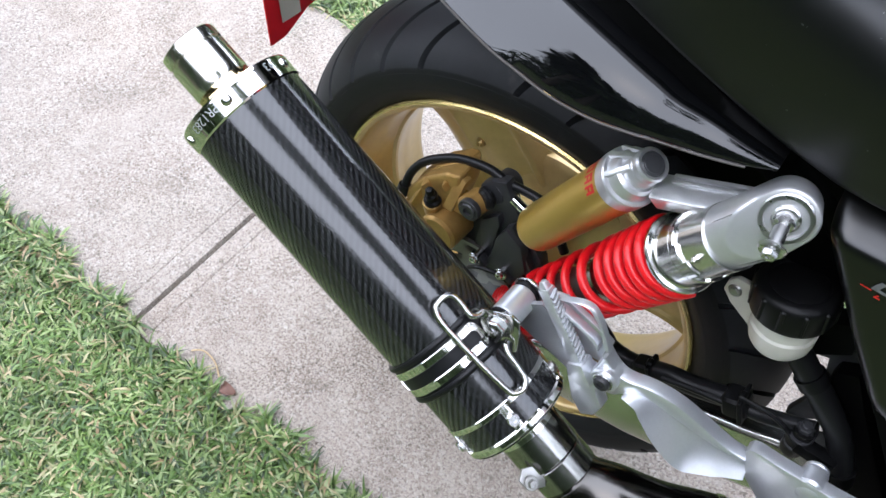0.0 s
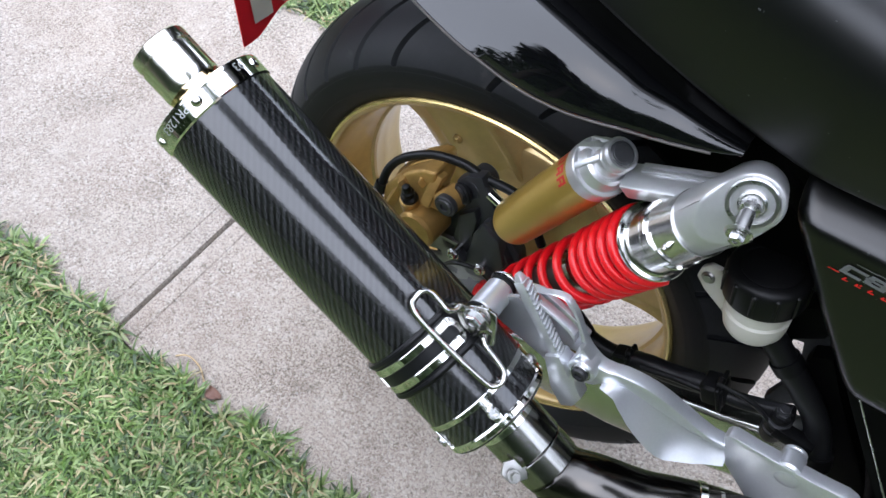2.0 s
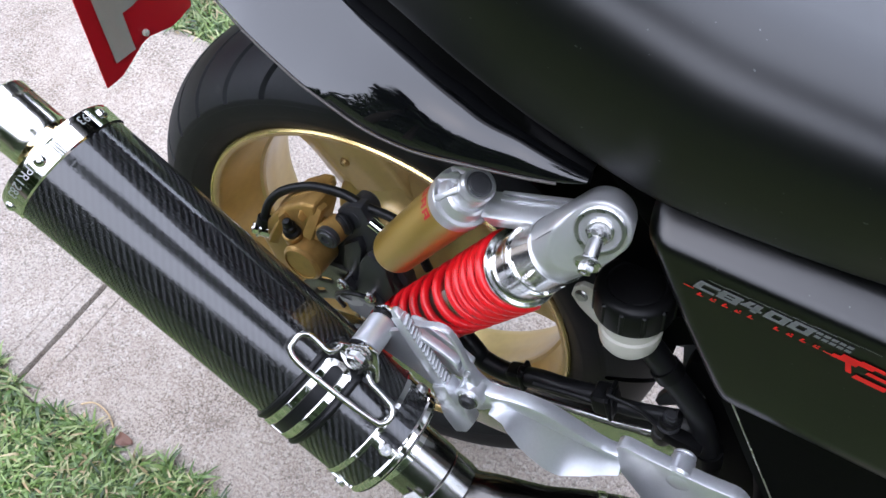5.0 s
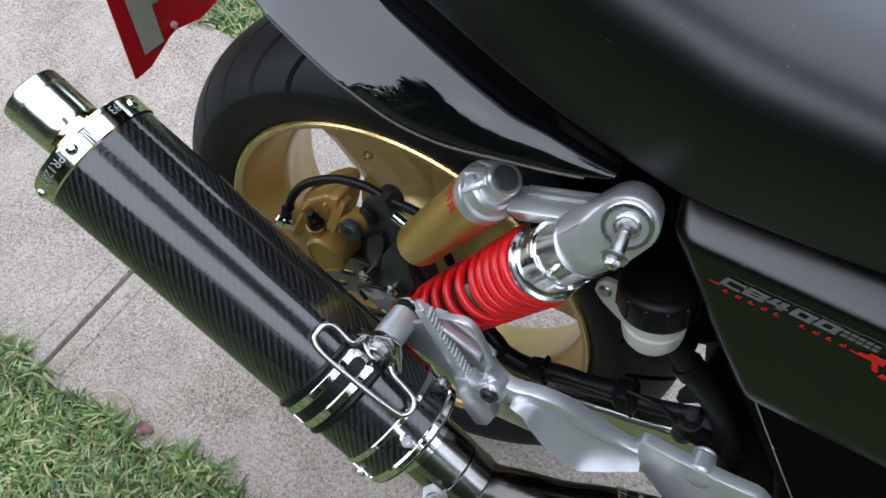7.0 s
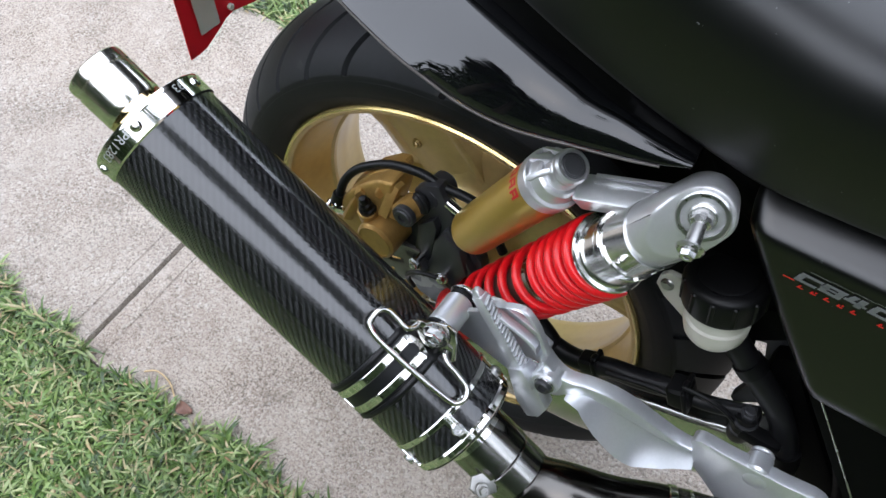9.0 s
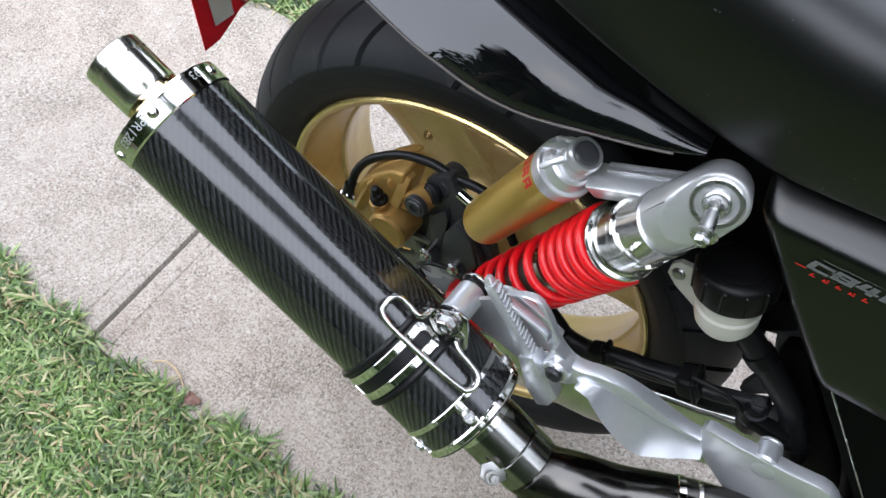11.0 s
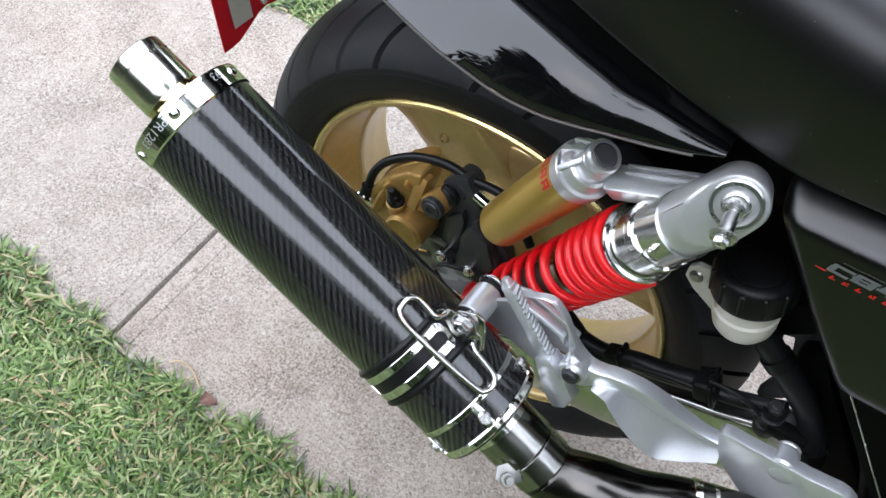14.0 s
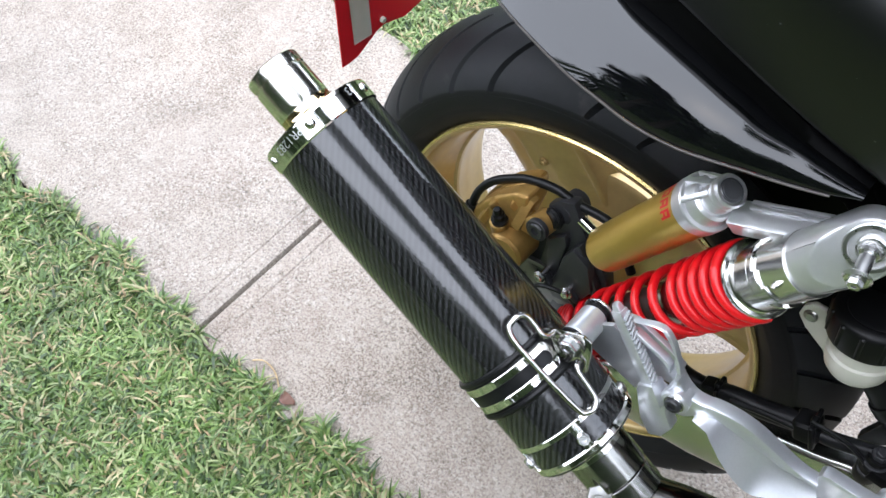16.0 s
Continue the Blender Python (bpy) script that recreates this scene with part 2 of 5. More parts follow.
DRYLEAF = surface("dry_leaf", (0.17, 0.085, 0.06), 0.6, 0.0, vary=0.35, grain=90, bump=0.3)
STRAW = surface("dry_straw", (0.5, 0.36, 0.2), 0.55, 0.0, vary=0.3, grain=120)
LEAF = surface("tree_leaf", (0.05, 0.085, 0.025), 0.5, 0.0, vary=0.5, grain=5, patch=1)
TINTED = surface("heat_tinted_steel", (0.78, 0.6, 0.34), 0.1, 1.0, vary=0.45, rough_vary=0.05, patch=45)
BARK = surface("palm_bark", (0.16, 0.13, 0.1), 0.9, 0.0, vary=0.4, grain=30, bump=0.5)


# ---- mesh helpers ----
LEAN = 7.84
BIKE = pose(0, 0, 0, -LEAN)


def empty_thing(name, m, label, category):
    ob = new(name)
    ob.matrix_basis = m
    return tagged(ob, label, category)


def finish(name, bm, material, sharp=35):
    mesh = bpy.data.meshes.new(name)
    bm.normal_update()
    bm.to_mesh(mesh)
    bm.free()
    mesh.polygons.foreach_set("use_smooth", [True] * len(mesh.polygons))
    mesh.set_sharp_from_angle(angle=radians(sharp))
    mesh.materials.append(material)
    return mesh


def part(name, bm, material, parent, label="", sharp=35):
    """One mesh object under a thing or under a part."""
    ob = new(name, finish(name, bm, material, sharp))
    ob.parent = parent
    if label:
        tagged(ob, label)
    return ob


def merged(*bms):
    """Joins the pieces of one part into one bmesh."""
    out = bmesh.new()
    for bm in bms:
        temp = bpy.data.meshes.new("joined")
        bm.to_mesh(temp)
        bm.free()
        out.from_mesh(temp)
        bpy.data.meshes.remove(temp)
    return out


def axes(d):
    """The turn whose z lies along d, with its x as high as it can be."""
    d = Vector(d).normalized()
    up = Vector((0, 0, 1)) if abs(d.z) < 0.95 else Vector((1, 0, 0))
    x = (up - d * up.dot(d)).normalized()
    y = d.cross(x)
    return Matrix((x, y, d)).transposed()


def lathe(profile, base, d, seg=48, arc=None, closed=False, uv=False):
    """Turns (radius, along) pairs round the axis d from base. arc: degrees from and to, where it is not a whole turn."""
    bm = bmesh.new()
    turn, base = axes(d), Vector(base)
    a0, a1 = (0, 360) if arc is None else arc
    n = seg if arc is None else seg + 1
    rings = []
    for r, h in profile:
        ring = []
        for i in range(n):
            a = radians(a0 + (a1 - a0) * i / seg)
            ring.append(bm.verts.new(base + turn @ Vector((r * math.cos(a), r * math.sin(a), h))))
        rings.append(ring)
    layer = bm.loops.layers.uv.new("UVMap") if uv else None
    pairs = list(zip(range(len(rings) - 1), range(1, len(rings))))
    if closed:
        pairs.append((len(rings) - 1, 0))
    for j, k in pairs:
        for i in range(n if arc is None else n - 1):
            i2 = (i + 1) % n
            f = bm.faces.new((rings[j][i], rings[j][i2], rings[k][i2], rings[k][i]))
            if layer:
                r0 = max(profile[j][0], profile[k][0])
                for loop, (ii, jj) in zip(f.loops, ((i, j), (i + 1, j), (i + 1, k), (i, k))):
                    loop[layer].uv = (radians(a0 + (a1 - a0) * ii / seg) * r0, profile[jj][1])
    if arc is not None and closed:
        for i in (0, n - 1):
            bm.faces.new([ring[i] for ring in rings])
    if not closed:
        for ring, (r, h) in ((rings[0], profile[0]), (rings[-1], profile[-1])):
            if r < 1e-5:
                bmesh.ops.pointmerge(bm, verts=ring, merge_co=ring[0].co)
    bmesh.ops.recalc_face_normals(bm, faces=bm.faces)
    return bm


def ring(r0, r1, h0, h1, base, d, seg=48, b=0.0012, arc=None):
    """A band with softened edges between two radii and two stations."""
    prof = [(r0, h0), (r1 - b, h0), (r1, h0 + b), (r1, h1 - b), (r1 - b, h1), (r0, h1)]
    return lathe(prof, base, d, seg, arc, closed=True)


def rod(r, h0, h1, base, d, seg=24, b=0.001):
    """A solid round bar with softened ends."""
    return lathe([(0, h0), (r - b, h0), (r, h0 + b), (r, h1 - b), (r - b, h1), (0, h1)], base, d, seg)


def curve_through(points, steps=8):
    """Catmull-Rom points through the given ones."""
    p = [Vector(q) for q in points]
    p = [p[0] * 2 - p[1], *p, p[-1] * 2 - p[-2]]
    out = []
    for i in range(1, len(p) - 2):
        for k in range(steps):
            t = k / steps
            a, b, c, d = p[i - 1], p[i], p[i + 1], p[i + 2]
            out.append(0.5 * (2 * b + (c - a) * t + (2 * a - 5 * b + 4 * c - d) * t * t + (3 * b - a - 3 * c + d) * t ** 3))
    return out + [p[-2]]


def tube(points, r, seg=12, steps=8, smooth=True, caps=True, hole=0.0):
    """A round tube along a smooth line; r is a radius or one for each end."""
    line = curve_through(points, steps) if smooth else [Vector(q) for q in points]
    radii = r if isinstance(r, tuple) else (r, r)
    bm = bmesh.new()
    rings, side = [], None
    for i, q in enumerate(line):
        d = (line[min(i + 1, len(line) - 1)] - line[max(i - 1, 0)]).normalized()
        if side is None:
            side = d.orthogonal().normalized()
        side = (side - d * side.dot(d)).normalized()
        other = d.cross(side)
        rr = radii[0] + (radii[1] - radii[0]) * i / (len(line) - 1)
        rings.append([bm.verts.new(q + rr * (math.cos(a) * side + math.sin(a) * other)) for a in (2 * math.pi * k / seg for k in range(seg))])
    for a, b in zip(rings, rings[1:]):
        for k in range(seg):
            bm.faces.new((a[k], a[(k + 1) % seg], b[(k + 1) % seg], b[k]))
    if caps:
        bm.faces.new(rings[0][::-1])
        bm.faces.new(rings[-1])
    bmesh.ops.recalc_face_normals(bm, faces=bm.faces)
    return bm


def prism(outline, normal, thick, bevel=0.0015, seg=2):
    """A plate: the outline (points of one plane) pushed along the normal, with softened edges."""
    bm = bmesh.new()
    n = Vector(normal).normalized() * thick
    low = [bm.verts.new(Vector(p)) for p in outline]
    high = [bm.verts.new(Vector(p) + n) for p in outline]
    bm.faces.new(low[::-1])
    bm.faces.new(high)
    for i in range(len(low)):
        j = (i + 1) % len(low)
        bm.faces.new((low[i], low[j], high[j], high[i]))
    bmesh.ops.recalc_face_normals(bm, faces=bm.faces)
    if bevel:
        bmesh.ops.bevel(bm, geom=list(bm.edges), offset=bevel, segments=seg, profile=0.6, affect="EDGES", clamp_overlap=True)
    return bm


def block(size, m, bevel=0.002, seg=2):
    """A box with softened edges at the pose m."""
    bm = bmesh.new()
    bmesh.ops.create_cube(bm, size=1, matrix=m @ Matrix.Diagonal((*size, 1)))
    bmesh.ops.bevel(bm, geom=list(bm.edges), offset=bevel, segments=seg, profile=0.6, affect="EDGES", clamp_overlap=True)
    return bm


def hexbolt(base, d, r=0.0065, h=0.006, washer=True):
    """A hexagonal head on a flange washer, standing on base along d."""
    head = lathe([(0, 0), (r, 0), (r, h - 0.001), (r * 0.86, h), (r * 0.4, h), (r * 0.35, h - 0.0008), (0, h - 0.0008)], base, d, 6)
    if washer:
        return merged(head, rod(r * 1.45, -0.0005, 0.0016, base, d, 20, 0.0005))
    return head


def capbolt(base, d, r=0.0065, h=0.005):
    """A round socket head."""
    return lathe([(0, -0.001), (r, -0.001), (r, h - 0.0012), (r - 0.001, h), (r * 0.5, h), (r * 0.48, h * 0.35), (0, h * 0.35)], base, d, 20)


def loft(sections):
    """A sheet through rows of points, all of one length."""
    bm = bmesh.new()
    grid = [[bm.verts.new(Vector(p)) for p in row] for row in sections]
    for a, b in zip(grid, grid[1:]):
        for k in range(len(a) - 1):
            bm.faces.new((a[k], a[k + 1], b[k + 1], b[k]))
    return bm


def resample(rows, n):
    """Smooth rows between the given rows of points."""
    cols = [curve_through([row[k] for row in rows], n) for k in range(len(rows[0]))]
    return [list(r) for r in zip(*cols)]


def thicken(bm, shift):
    """Gives a sheet its thickness: a second skin, shifted, and a rim round the edge."""
    bmesh.ops.recalc_face_normals(bm, faces=bm.faces)
    got = bmesh.ops.extrude_face_region(bm, geom=list(bm.faces), use_keep_orig=True)
    bmesh.ops.translate(bm, verts=[v for v in got["geom"] if isinstance(v, bmesh.types.BMVert)], vec=shift)
    bmesh.ops.recalc_face_normals(bm, faces=bm.faces)
    return bm


def hull(points):
    """The convex body round some points."""
    bm = bmesh.new()
    for q in points:
        bm.verts.new(q)
    bmesh.ops.convex_hull(bm, input=list(bm.verts))
    return bm


def circle(r, h, base, d, n=32):
    turn = axes(d)
    return [Vector(base) + turn @ Vector((r * math.cos(2 * math.pi * k / n), r * math.sin(2 * math.pi * k / n), h)) for k in range(n)]


def text_bm(words, size, place, bold=0.0):
    """Letters of the built-in font as a thin mesh; place maps (x, y) to a point."""
    data = bpy.data.curves.new("words", "FONT")
    data.body, data.size, data.resolution_u, data.offset = words, size, 3, bold
    ob = new("words", data)
    mesh = bpy.data.meshes.new_from_object(ob)
    bpy.data.objects.remove(ob)
    bpy.data.curves.remove(data)
    bm = bmesh.new()
    bm.from_mesh(mesh)
    bpy.data.meshes.remove(mesh)
    bmesh.ops.triangulate(bm, faces=bm.faces)
    for v in bm.verts:
        v.co = place(v.co.x, v.co.y)
    return bm


def loft_box(a, b, turn, size_a, size_b, bevel=0.0025):
    """A tapered bar of four sides from a to b; sizes are half-widths along the turn's x and y."""
    bm = bmesh.new()
    rings = []
    for p, (sx, sy) in ((a, size_a), (b, size_b)):
        rings.append([bm.verts.new(Vector(p) + turn @ Vector((x * sx, y * sy, 0))) for x, y in ((-1, -1), (1, -1), (1, 1), (-1, 1))])
    for k in range(4):
        bm.faces.new((rings[0][k], rings[0][(k + 1) % 4], rings[1][(k + 1) % 4], rings[1][k]))
    bm.faces.new(rings[0][::-1])
    bm.faces.new(rings[1])
    bmesh.ops.recalc_face_normals(bm, faces=bm.faces)
    bmesh.ops.bevel(bm, geom=list(bm.edges), offset=bevel, segments=2, profile=0.6, affect="EDGES", clamp_overlap=True)
    return bm


# ---- ground: lawn sheet, concrete path, grass ----
PATH_RIGHT, PATH_LEFT, JOINT = -0.264, 0.436, -0.480


def ground_sheet():
    bm = bmesh.new()
    xs = [-900, -60, -8, -3, -1.2, 0, 1.2, 3, 8, 60, 900]
    ys = [-900, -60, -8, -2, PATH_RIGHT, PATH_LEFT, 2, 8, 60, 900]
    grid = [[bm.verts.new((x, y, -0.02 if not (y in (PATH_RIGHT, PATH_LEFT)) else -0.025)) for y in ys] for x in xs]
    for a, b in zip(grid, grid[1:]):
        for k in range(len(ys) - 1):
            bm.faces.new((a[k], b[k], b[k + 1], a[k + 1]))
    return tagged(new("ground", finish("ground", bm, SOIL)), "green lawn soil reaching out all round the path", "ground", kind="structure")


ground = ground_sheet()


def slab_mesh(length, width):
    """A slab with rounded arrises and a faint tooled line along both joints."""
    end = [(0.0, -0.06), (0.0, -0.004), (0.0012, -0.0012), (0.004, 0.0), (0.03, 0.0), (0.0315, -0.0018), (0.0345, -0.0018), (0.036, 0.0)]
    prof = [(-length / 2 + d, z) for d, z in end] + [(length / 2 - d, z) for d, z in end[::-1]]
    across = [(-width / 2, -0.06), (-width / 2, -0.004), (-width / 2 + 0.0012, -0.0012), (-width / 2 + 0.004, 0.0)]
    across += [(-y, z) for y, z in across[::-1]]
    bm = bmesh.new()
    grid = [[bm.verts.new((x, y, min(z, h))) for x, z in prof] for y, h in across]
    for a, b in zip(grid, grid[1:]):
        for k in range(len(prof) - 1):
            bm.faces.new((a[k], a[k + 1], b[k + 1], b[k]))
    bmesh.ops.remove_doubles(bm, verts=bm.verts, dist=1e-6)
    bmesh.ops.dissolve_degenerate(bm, dist=1e-6, edges=bm.edges)
    bmesh.ops.recalc_face_normals(bm, faces=bm.faces)
    return finish("slab", bm, CONCRETE, 30)


path_ob = tagged(new("pavement"), "pebbled grey concrete garden path between two strips of lawn", "path", kind="structure")
SLAB = slab_mesh(1.393, PATH_LEFT - PATH_RIGHT)
for k in range(-6, 7):
    slab = new("slab", SLAB)
    slab.parent = path_ob
    slab.matrix_basis = pose(JOINT + 0.7 + 1.4 * k, (PATH_LEFT + PATH_RIGHT) / 2, 0)


def grass(name, x0, x1, y0, y1, count, seed, label, edge=None, size=1.0, hole=None):
    """Many curved blades on a strip of lawn, some lying over the path's edge."""
    rng = np.random.default_rng(seed)
    x, y = rng.uniform(x0, x1, count), rng.uniform(y0, y1, count)
    if edge is not None:
        wave = 0.008 * np.sin(x * 11 + seed) + 0.009 * np.sin(x * 37 + 2) + 0.006 * np.sin(x * 143) + 0.004 * np.sin(x * 410)
        side = -1 if edge < 0 else 1
        keep = (y - (edge + wave)) * side > 0
        x, y = x[keep], y[keep]
    if hole:
        keep = ~((x > hole[0]) & (x < hole[1]) & (y > hole[2]) & (y < hole[3]))
        x, y = x[keep], y[keep]
    n = len(x)
    length = rng.uniform(0.014, 0.042, n) * size
    width = rng.uniform(0.0022, 0.0052, n) * size
    head = rng.uniform(0, 2 * np.pi, n)
    lift = rng.uniform(0.25, 1.15, n)
    droop = rng.uniform(0.3, 1.3, n)
    dx, dy = np.cos(head), np.sin(head)
    verts = np.zeros((n, 7, 3))
    on_path = (y > PATH_RIGHT - 0.004) & (y < PATH_LEFT + 0.004)
    px, py, pz = x.copy(), y.copy(), np.where(on_path, 0.001, -0.022 + rng.uniform(0, 0.012, n))
    ang = lift.copy()
    for s in range(4):
        w = width * (1.0, 0.95, 0.7, 0.0)[s] / 2
        twist = 0.6 * np.sin(head * 3 + s)
        if s < 3:
            verts[:, 2 * s] = np.stack([px - dy * w, py + dx * w, pz + twist * w], 1)
            verts[:, 2 * s + 1] = np.stack([px + dy * w, py - dx * w, pz - twist * w], 1)
        else:
            verts[:, 6] = np.stack([px, py, pz], 1)
        step = length / 3
        px, py, pz = px + dx * np.cos(ang) * step, py + dy * np.cos(ang) * step, np.maximum(pz + np.sin(ang) * step, np.where(on_path, 0.002, -0.02))
        ang = ang - droop * 0.55
    base = (np.arange(n) * 7)[:, None]
    quads = np.concatenate([base + np.array([[0, 1, 3, 2]]), base + np.array([[2, 3, 5, 4]])])
    tris = base + np.array([[4, 5, 6]])
    mesh = bpy.data.meshes.new(name)
    mesh.from_pydata(verts.reshape(-1, 3).tolist(), [], quads.tolist() + tris.tolist())
    mesh.polygons.foreach_set("use_smooth", [True] * len(mesh.polygons))
    mesh.materials.append(BLADE)
    return tagged(new(name, mesh), label, "grass", kind="stuff")


grass("lawn_grass", -1.5, 0.5, -0.85, -0.2, 165000, 3, "dense short green lawn grass with some straw-coloured blades", PATH_RIGHT + 0.008)
grass("verge_grass", -1.7, 0.4, 0.38, 0.95, 80000, 5, "short green grass along the far edge of the path", PATH_LEFT + 0.002)
grass("outer_lawn_grass", -4.0, 3.5, -3.0, -0.27, 100000, 7, "short green lawn spreading away from the path", PATH_RIGHT + 0.004, 1.5, (-1.46, 0.46, -0.82, 0.0))
grass("outer_verge_grass", -4.0, 3.5, 0.44, 2.6, 80000, 9, "short green lawn beyond the path", PATH_LEFT + 0.002, 1.5, (-1.66, 0.36, 0.0, 0.92))

# dry bits where the lawn meets the path
leaf_rows = []
for k in range(9):
    t = k / 8
    w = 0.0085 * math.sin(math.pi * min(1, 0.08 + 0.92 * t)) ** 0.7
    leaf_rows.append([Vector((-0.296 + 0.026 * t + 0.25 * v * w, -0.2415 - 0.004 * math.sin(3 * t) + v * w, 0.0035 + 0.004 * abs(v) ** 1.5 + 0.003 * math.sin(5 * t + v))) for v in (-1, -0.6, -0.15, 0, 0.15, 0.6, 1)])
fallen_leaf = new("fallen_leaf", finish("fallen_leaf", thicken(loft(leaf_rows), (0, 0, 0.0006)), DRYLEAF, 60))
tagged(fallen_leaf, "curled reddish-brown dry leaf at the edge of the concrete path", "leaf")
straw = new("straw_stalk", finish("straw_stalk", tube([(-0.372, -0.234, 0.004), (-0.360, -0.2255, 0.007), (-0.3502, -0.223, 0.006), (-0.335, -0.2245, 0.005), (-0.3232, -0.2291, 0.004), (-0.3043, -0.2414, 0.003)], 0.0013, 6, 6), STRAW, 60))
tagged(straw, "bent dry straw stalk lying over the path edge", "straw")

# ---- the motorcycle ----
bike = empty_thing("motorcycle", BIKE, "black motorcycle with gold wheel and carbon silencer on concrete path", "motorcycle")
AXLE = Vector((0, 0, 0.305))
YAX = (0, 1, 0)


# wheel
def rim_bm():
    """A cast rim: rolled lips, a deep well with a step in its middle."""
    prof = [(0.2335, -0.066), (0.2330, -0.0695), (0.2312, -0.0712), (0.2285, -0.0712), (0.2255, -0.0702), (0.2232, -0.0675), (0.2222, -0.062), (0.2205, -0.05), (0.2175, -0.034), (0.2130, -0.016),
            (0.2098, -0.006), (0.2062, -0.0035), (0.2058, 0.001), (0.2078, 0.004), (0.2082, 0.02), (0.2112, 0.034), (0.2150, 0.048), (0.2172, 0.06), (0.2187, 0.068), (0.2215, 0.0708),
            (0.2305, 0.0708), (0.2328, 0.0695), (0.2335, 0.066), (0.2310, 0.058), (0.2295, 0.05), (0.2270, 0.03), (0.2270, -0.03), (0.2295, -0.05), (0.2310, -0.058)]
    return lathe(prof, AXLE, YAX, 160, closed=True)


wheel = part("rear_wheel", rim_bm(), GOLD, bike, "gold painted three-spoke cast rear wheel")
wheel.matrix_basis = pose(-0.0046, 0.0218, 0.3075, 2.37, 0, 1.59) @ Matrix.Scale(0.9636, 4) @ Matrix.Translation(-AXLE)


def spoke_bm():
    """One broad hollow cast spoke: a flat front with a raised edge, sloping flanks, flared where it meets the rim."""
    bm = bmesh.new()
    rows = []
    front = ((-0.0745, 0.040), (-0.0725, 0.0345), (-0.066, 0.029), (-0.036, 0.0185), (-0.0315, 0.0165), (-0.0295, 0.0145), (-0.0265, 0.0135), (-0.022, 0.0138), (-0.012, 0.0128), (0.008, 0.0112), (0.026, 0.0112), (0.041, 0.0128),
             (0.0445, 0.0122), (0.0475, 0.0098), (0.0515, 0.0092), (0.0555, 0.0102), (0.0585, 0.0145), (0.064, 0.024), (0.071, 0.0345), (0.073, 0.040))
    back = ((0.071, 0.052), (0.05, 0.058), (0.0, 0.06), (-0.05, 0.058), (-0.072, 0.052))
    for i in range(21):
        t = i / 20
        u = 0.03 + 0.193 * t
        flare = max(0.0, (t - 0.62) / 0.38) ** 2
        row = []
        for w, y in front + back:
            ww = w * (1 + 0.42 * flare) * (0.86 + 0.14 * min(1, t / 0.35))
            yy = y - 0.006 * flare * (1 if y < 0.03 else 0) + 0.004 * (1 - t)
            uu = min(u, math.sqrt(max(1e-6, 0.2225 ** 2 - ww * ww)))
            row.append(bm.verts.new((uu, yy, -ww)))
        rows.append(row)
    for a, b in zip(rows, rows[1:]):
        for k in range(len(a)):
            k2 = (k + 1) % len(a)
            bm.faces.new((a[k], a[k2], b[k2], b[k]))
    bm.faces.new(rows[0])
    bm.faces.new(rows[-1][::-1])
    bmesh.ops.recalc_face_normals(bm, faces=bm.faces)
    return bm


SPOKE = finish("spoke", spoke_bm(), GOLD, 28)
for k in range(3):
    spoke = new("spoke", SPOKE)
    spoke.parent = wheel
    spoke.matrix_basis = Matrix.Translation(AXLE) @ Matrix.Rotation(-radians(133 + 120 * k), 4, "Y")
for side in (-1, 1):
    part("rim_lip", lathe([(0.2338, 0.0665 * side), (0.2336, 0.0700 * side), (0.2318, 0.0722 * side), (0.2302, 0.0722 * side), (0.2290, 0.0714 * side)], AXLE, YAX, 128), GLINTGOLD, wheel, "gold rim lip with its glint in the colour")
part("hub", lathe([(0.014, -0.075), (0.03, -0.075), (0.038, -0.06), (0.05, -0.04), (0.056, -0.022), (0.062, 0.0), (0.075, 0.012), (0.106, 0.02), (0.114, 0.026), (0.114, 0.066), (0.1, 0.07), (0.014, 0.07)], AXLE, YAX, 64, closed=True), GOLD, wheel, "gold hub with its drive carrier")
for k in range(3):
    a = radians(136.6 + 120 * k)
    at = AXLE + Vector((0.1321 * math.cos(a), 0.0135, 0.1321 * math.sin(a)))
    part("spoke_bolt", merged(rod(0.0062, -0.003, 0.0025, at, (0, -1, 0), 20, 0.0008), capbolt(at + Vector((0, -0.002, 0)), (0, -1, 0), 0.0044, 0.003)), GOLD, wheel)


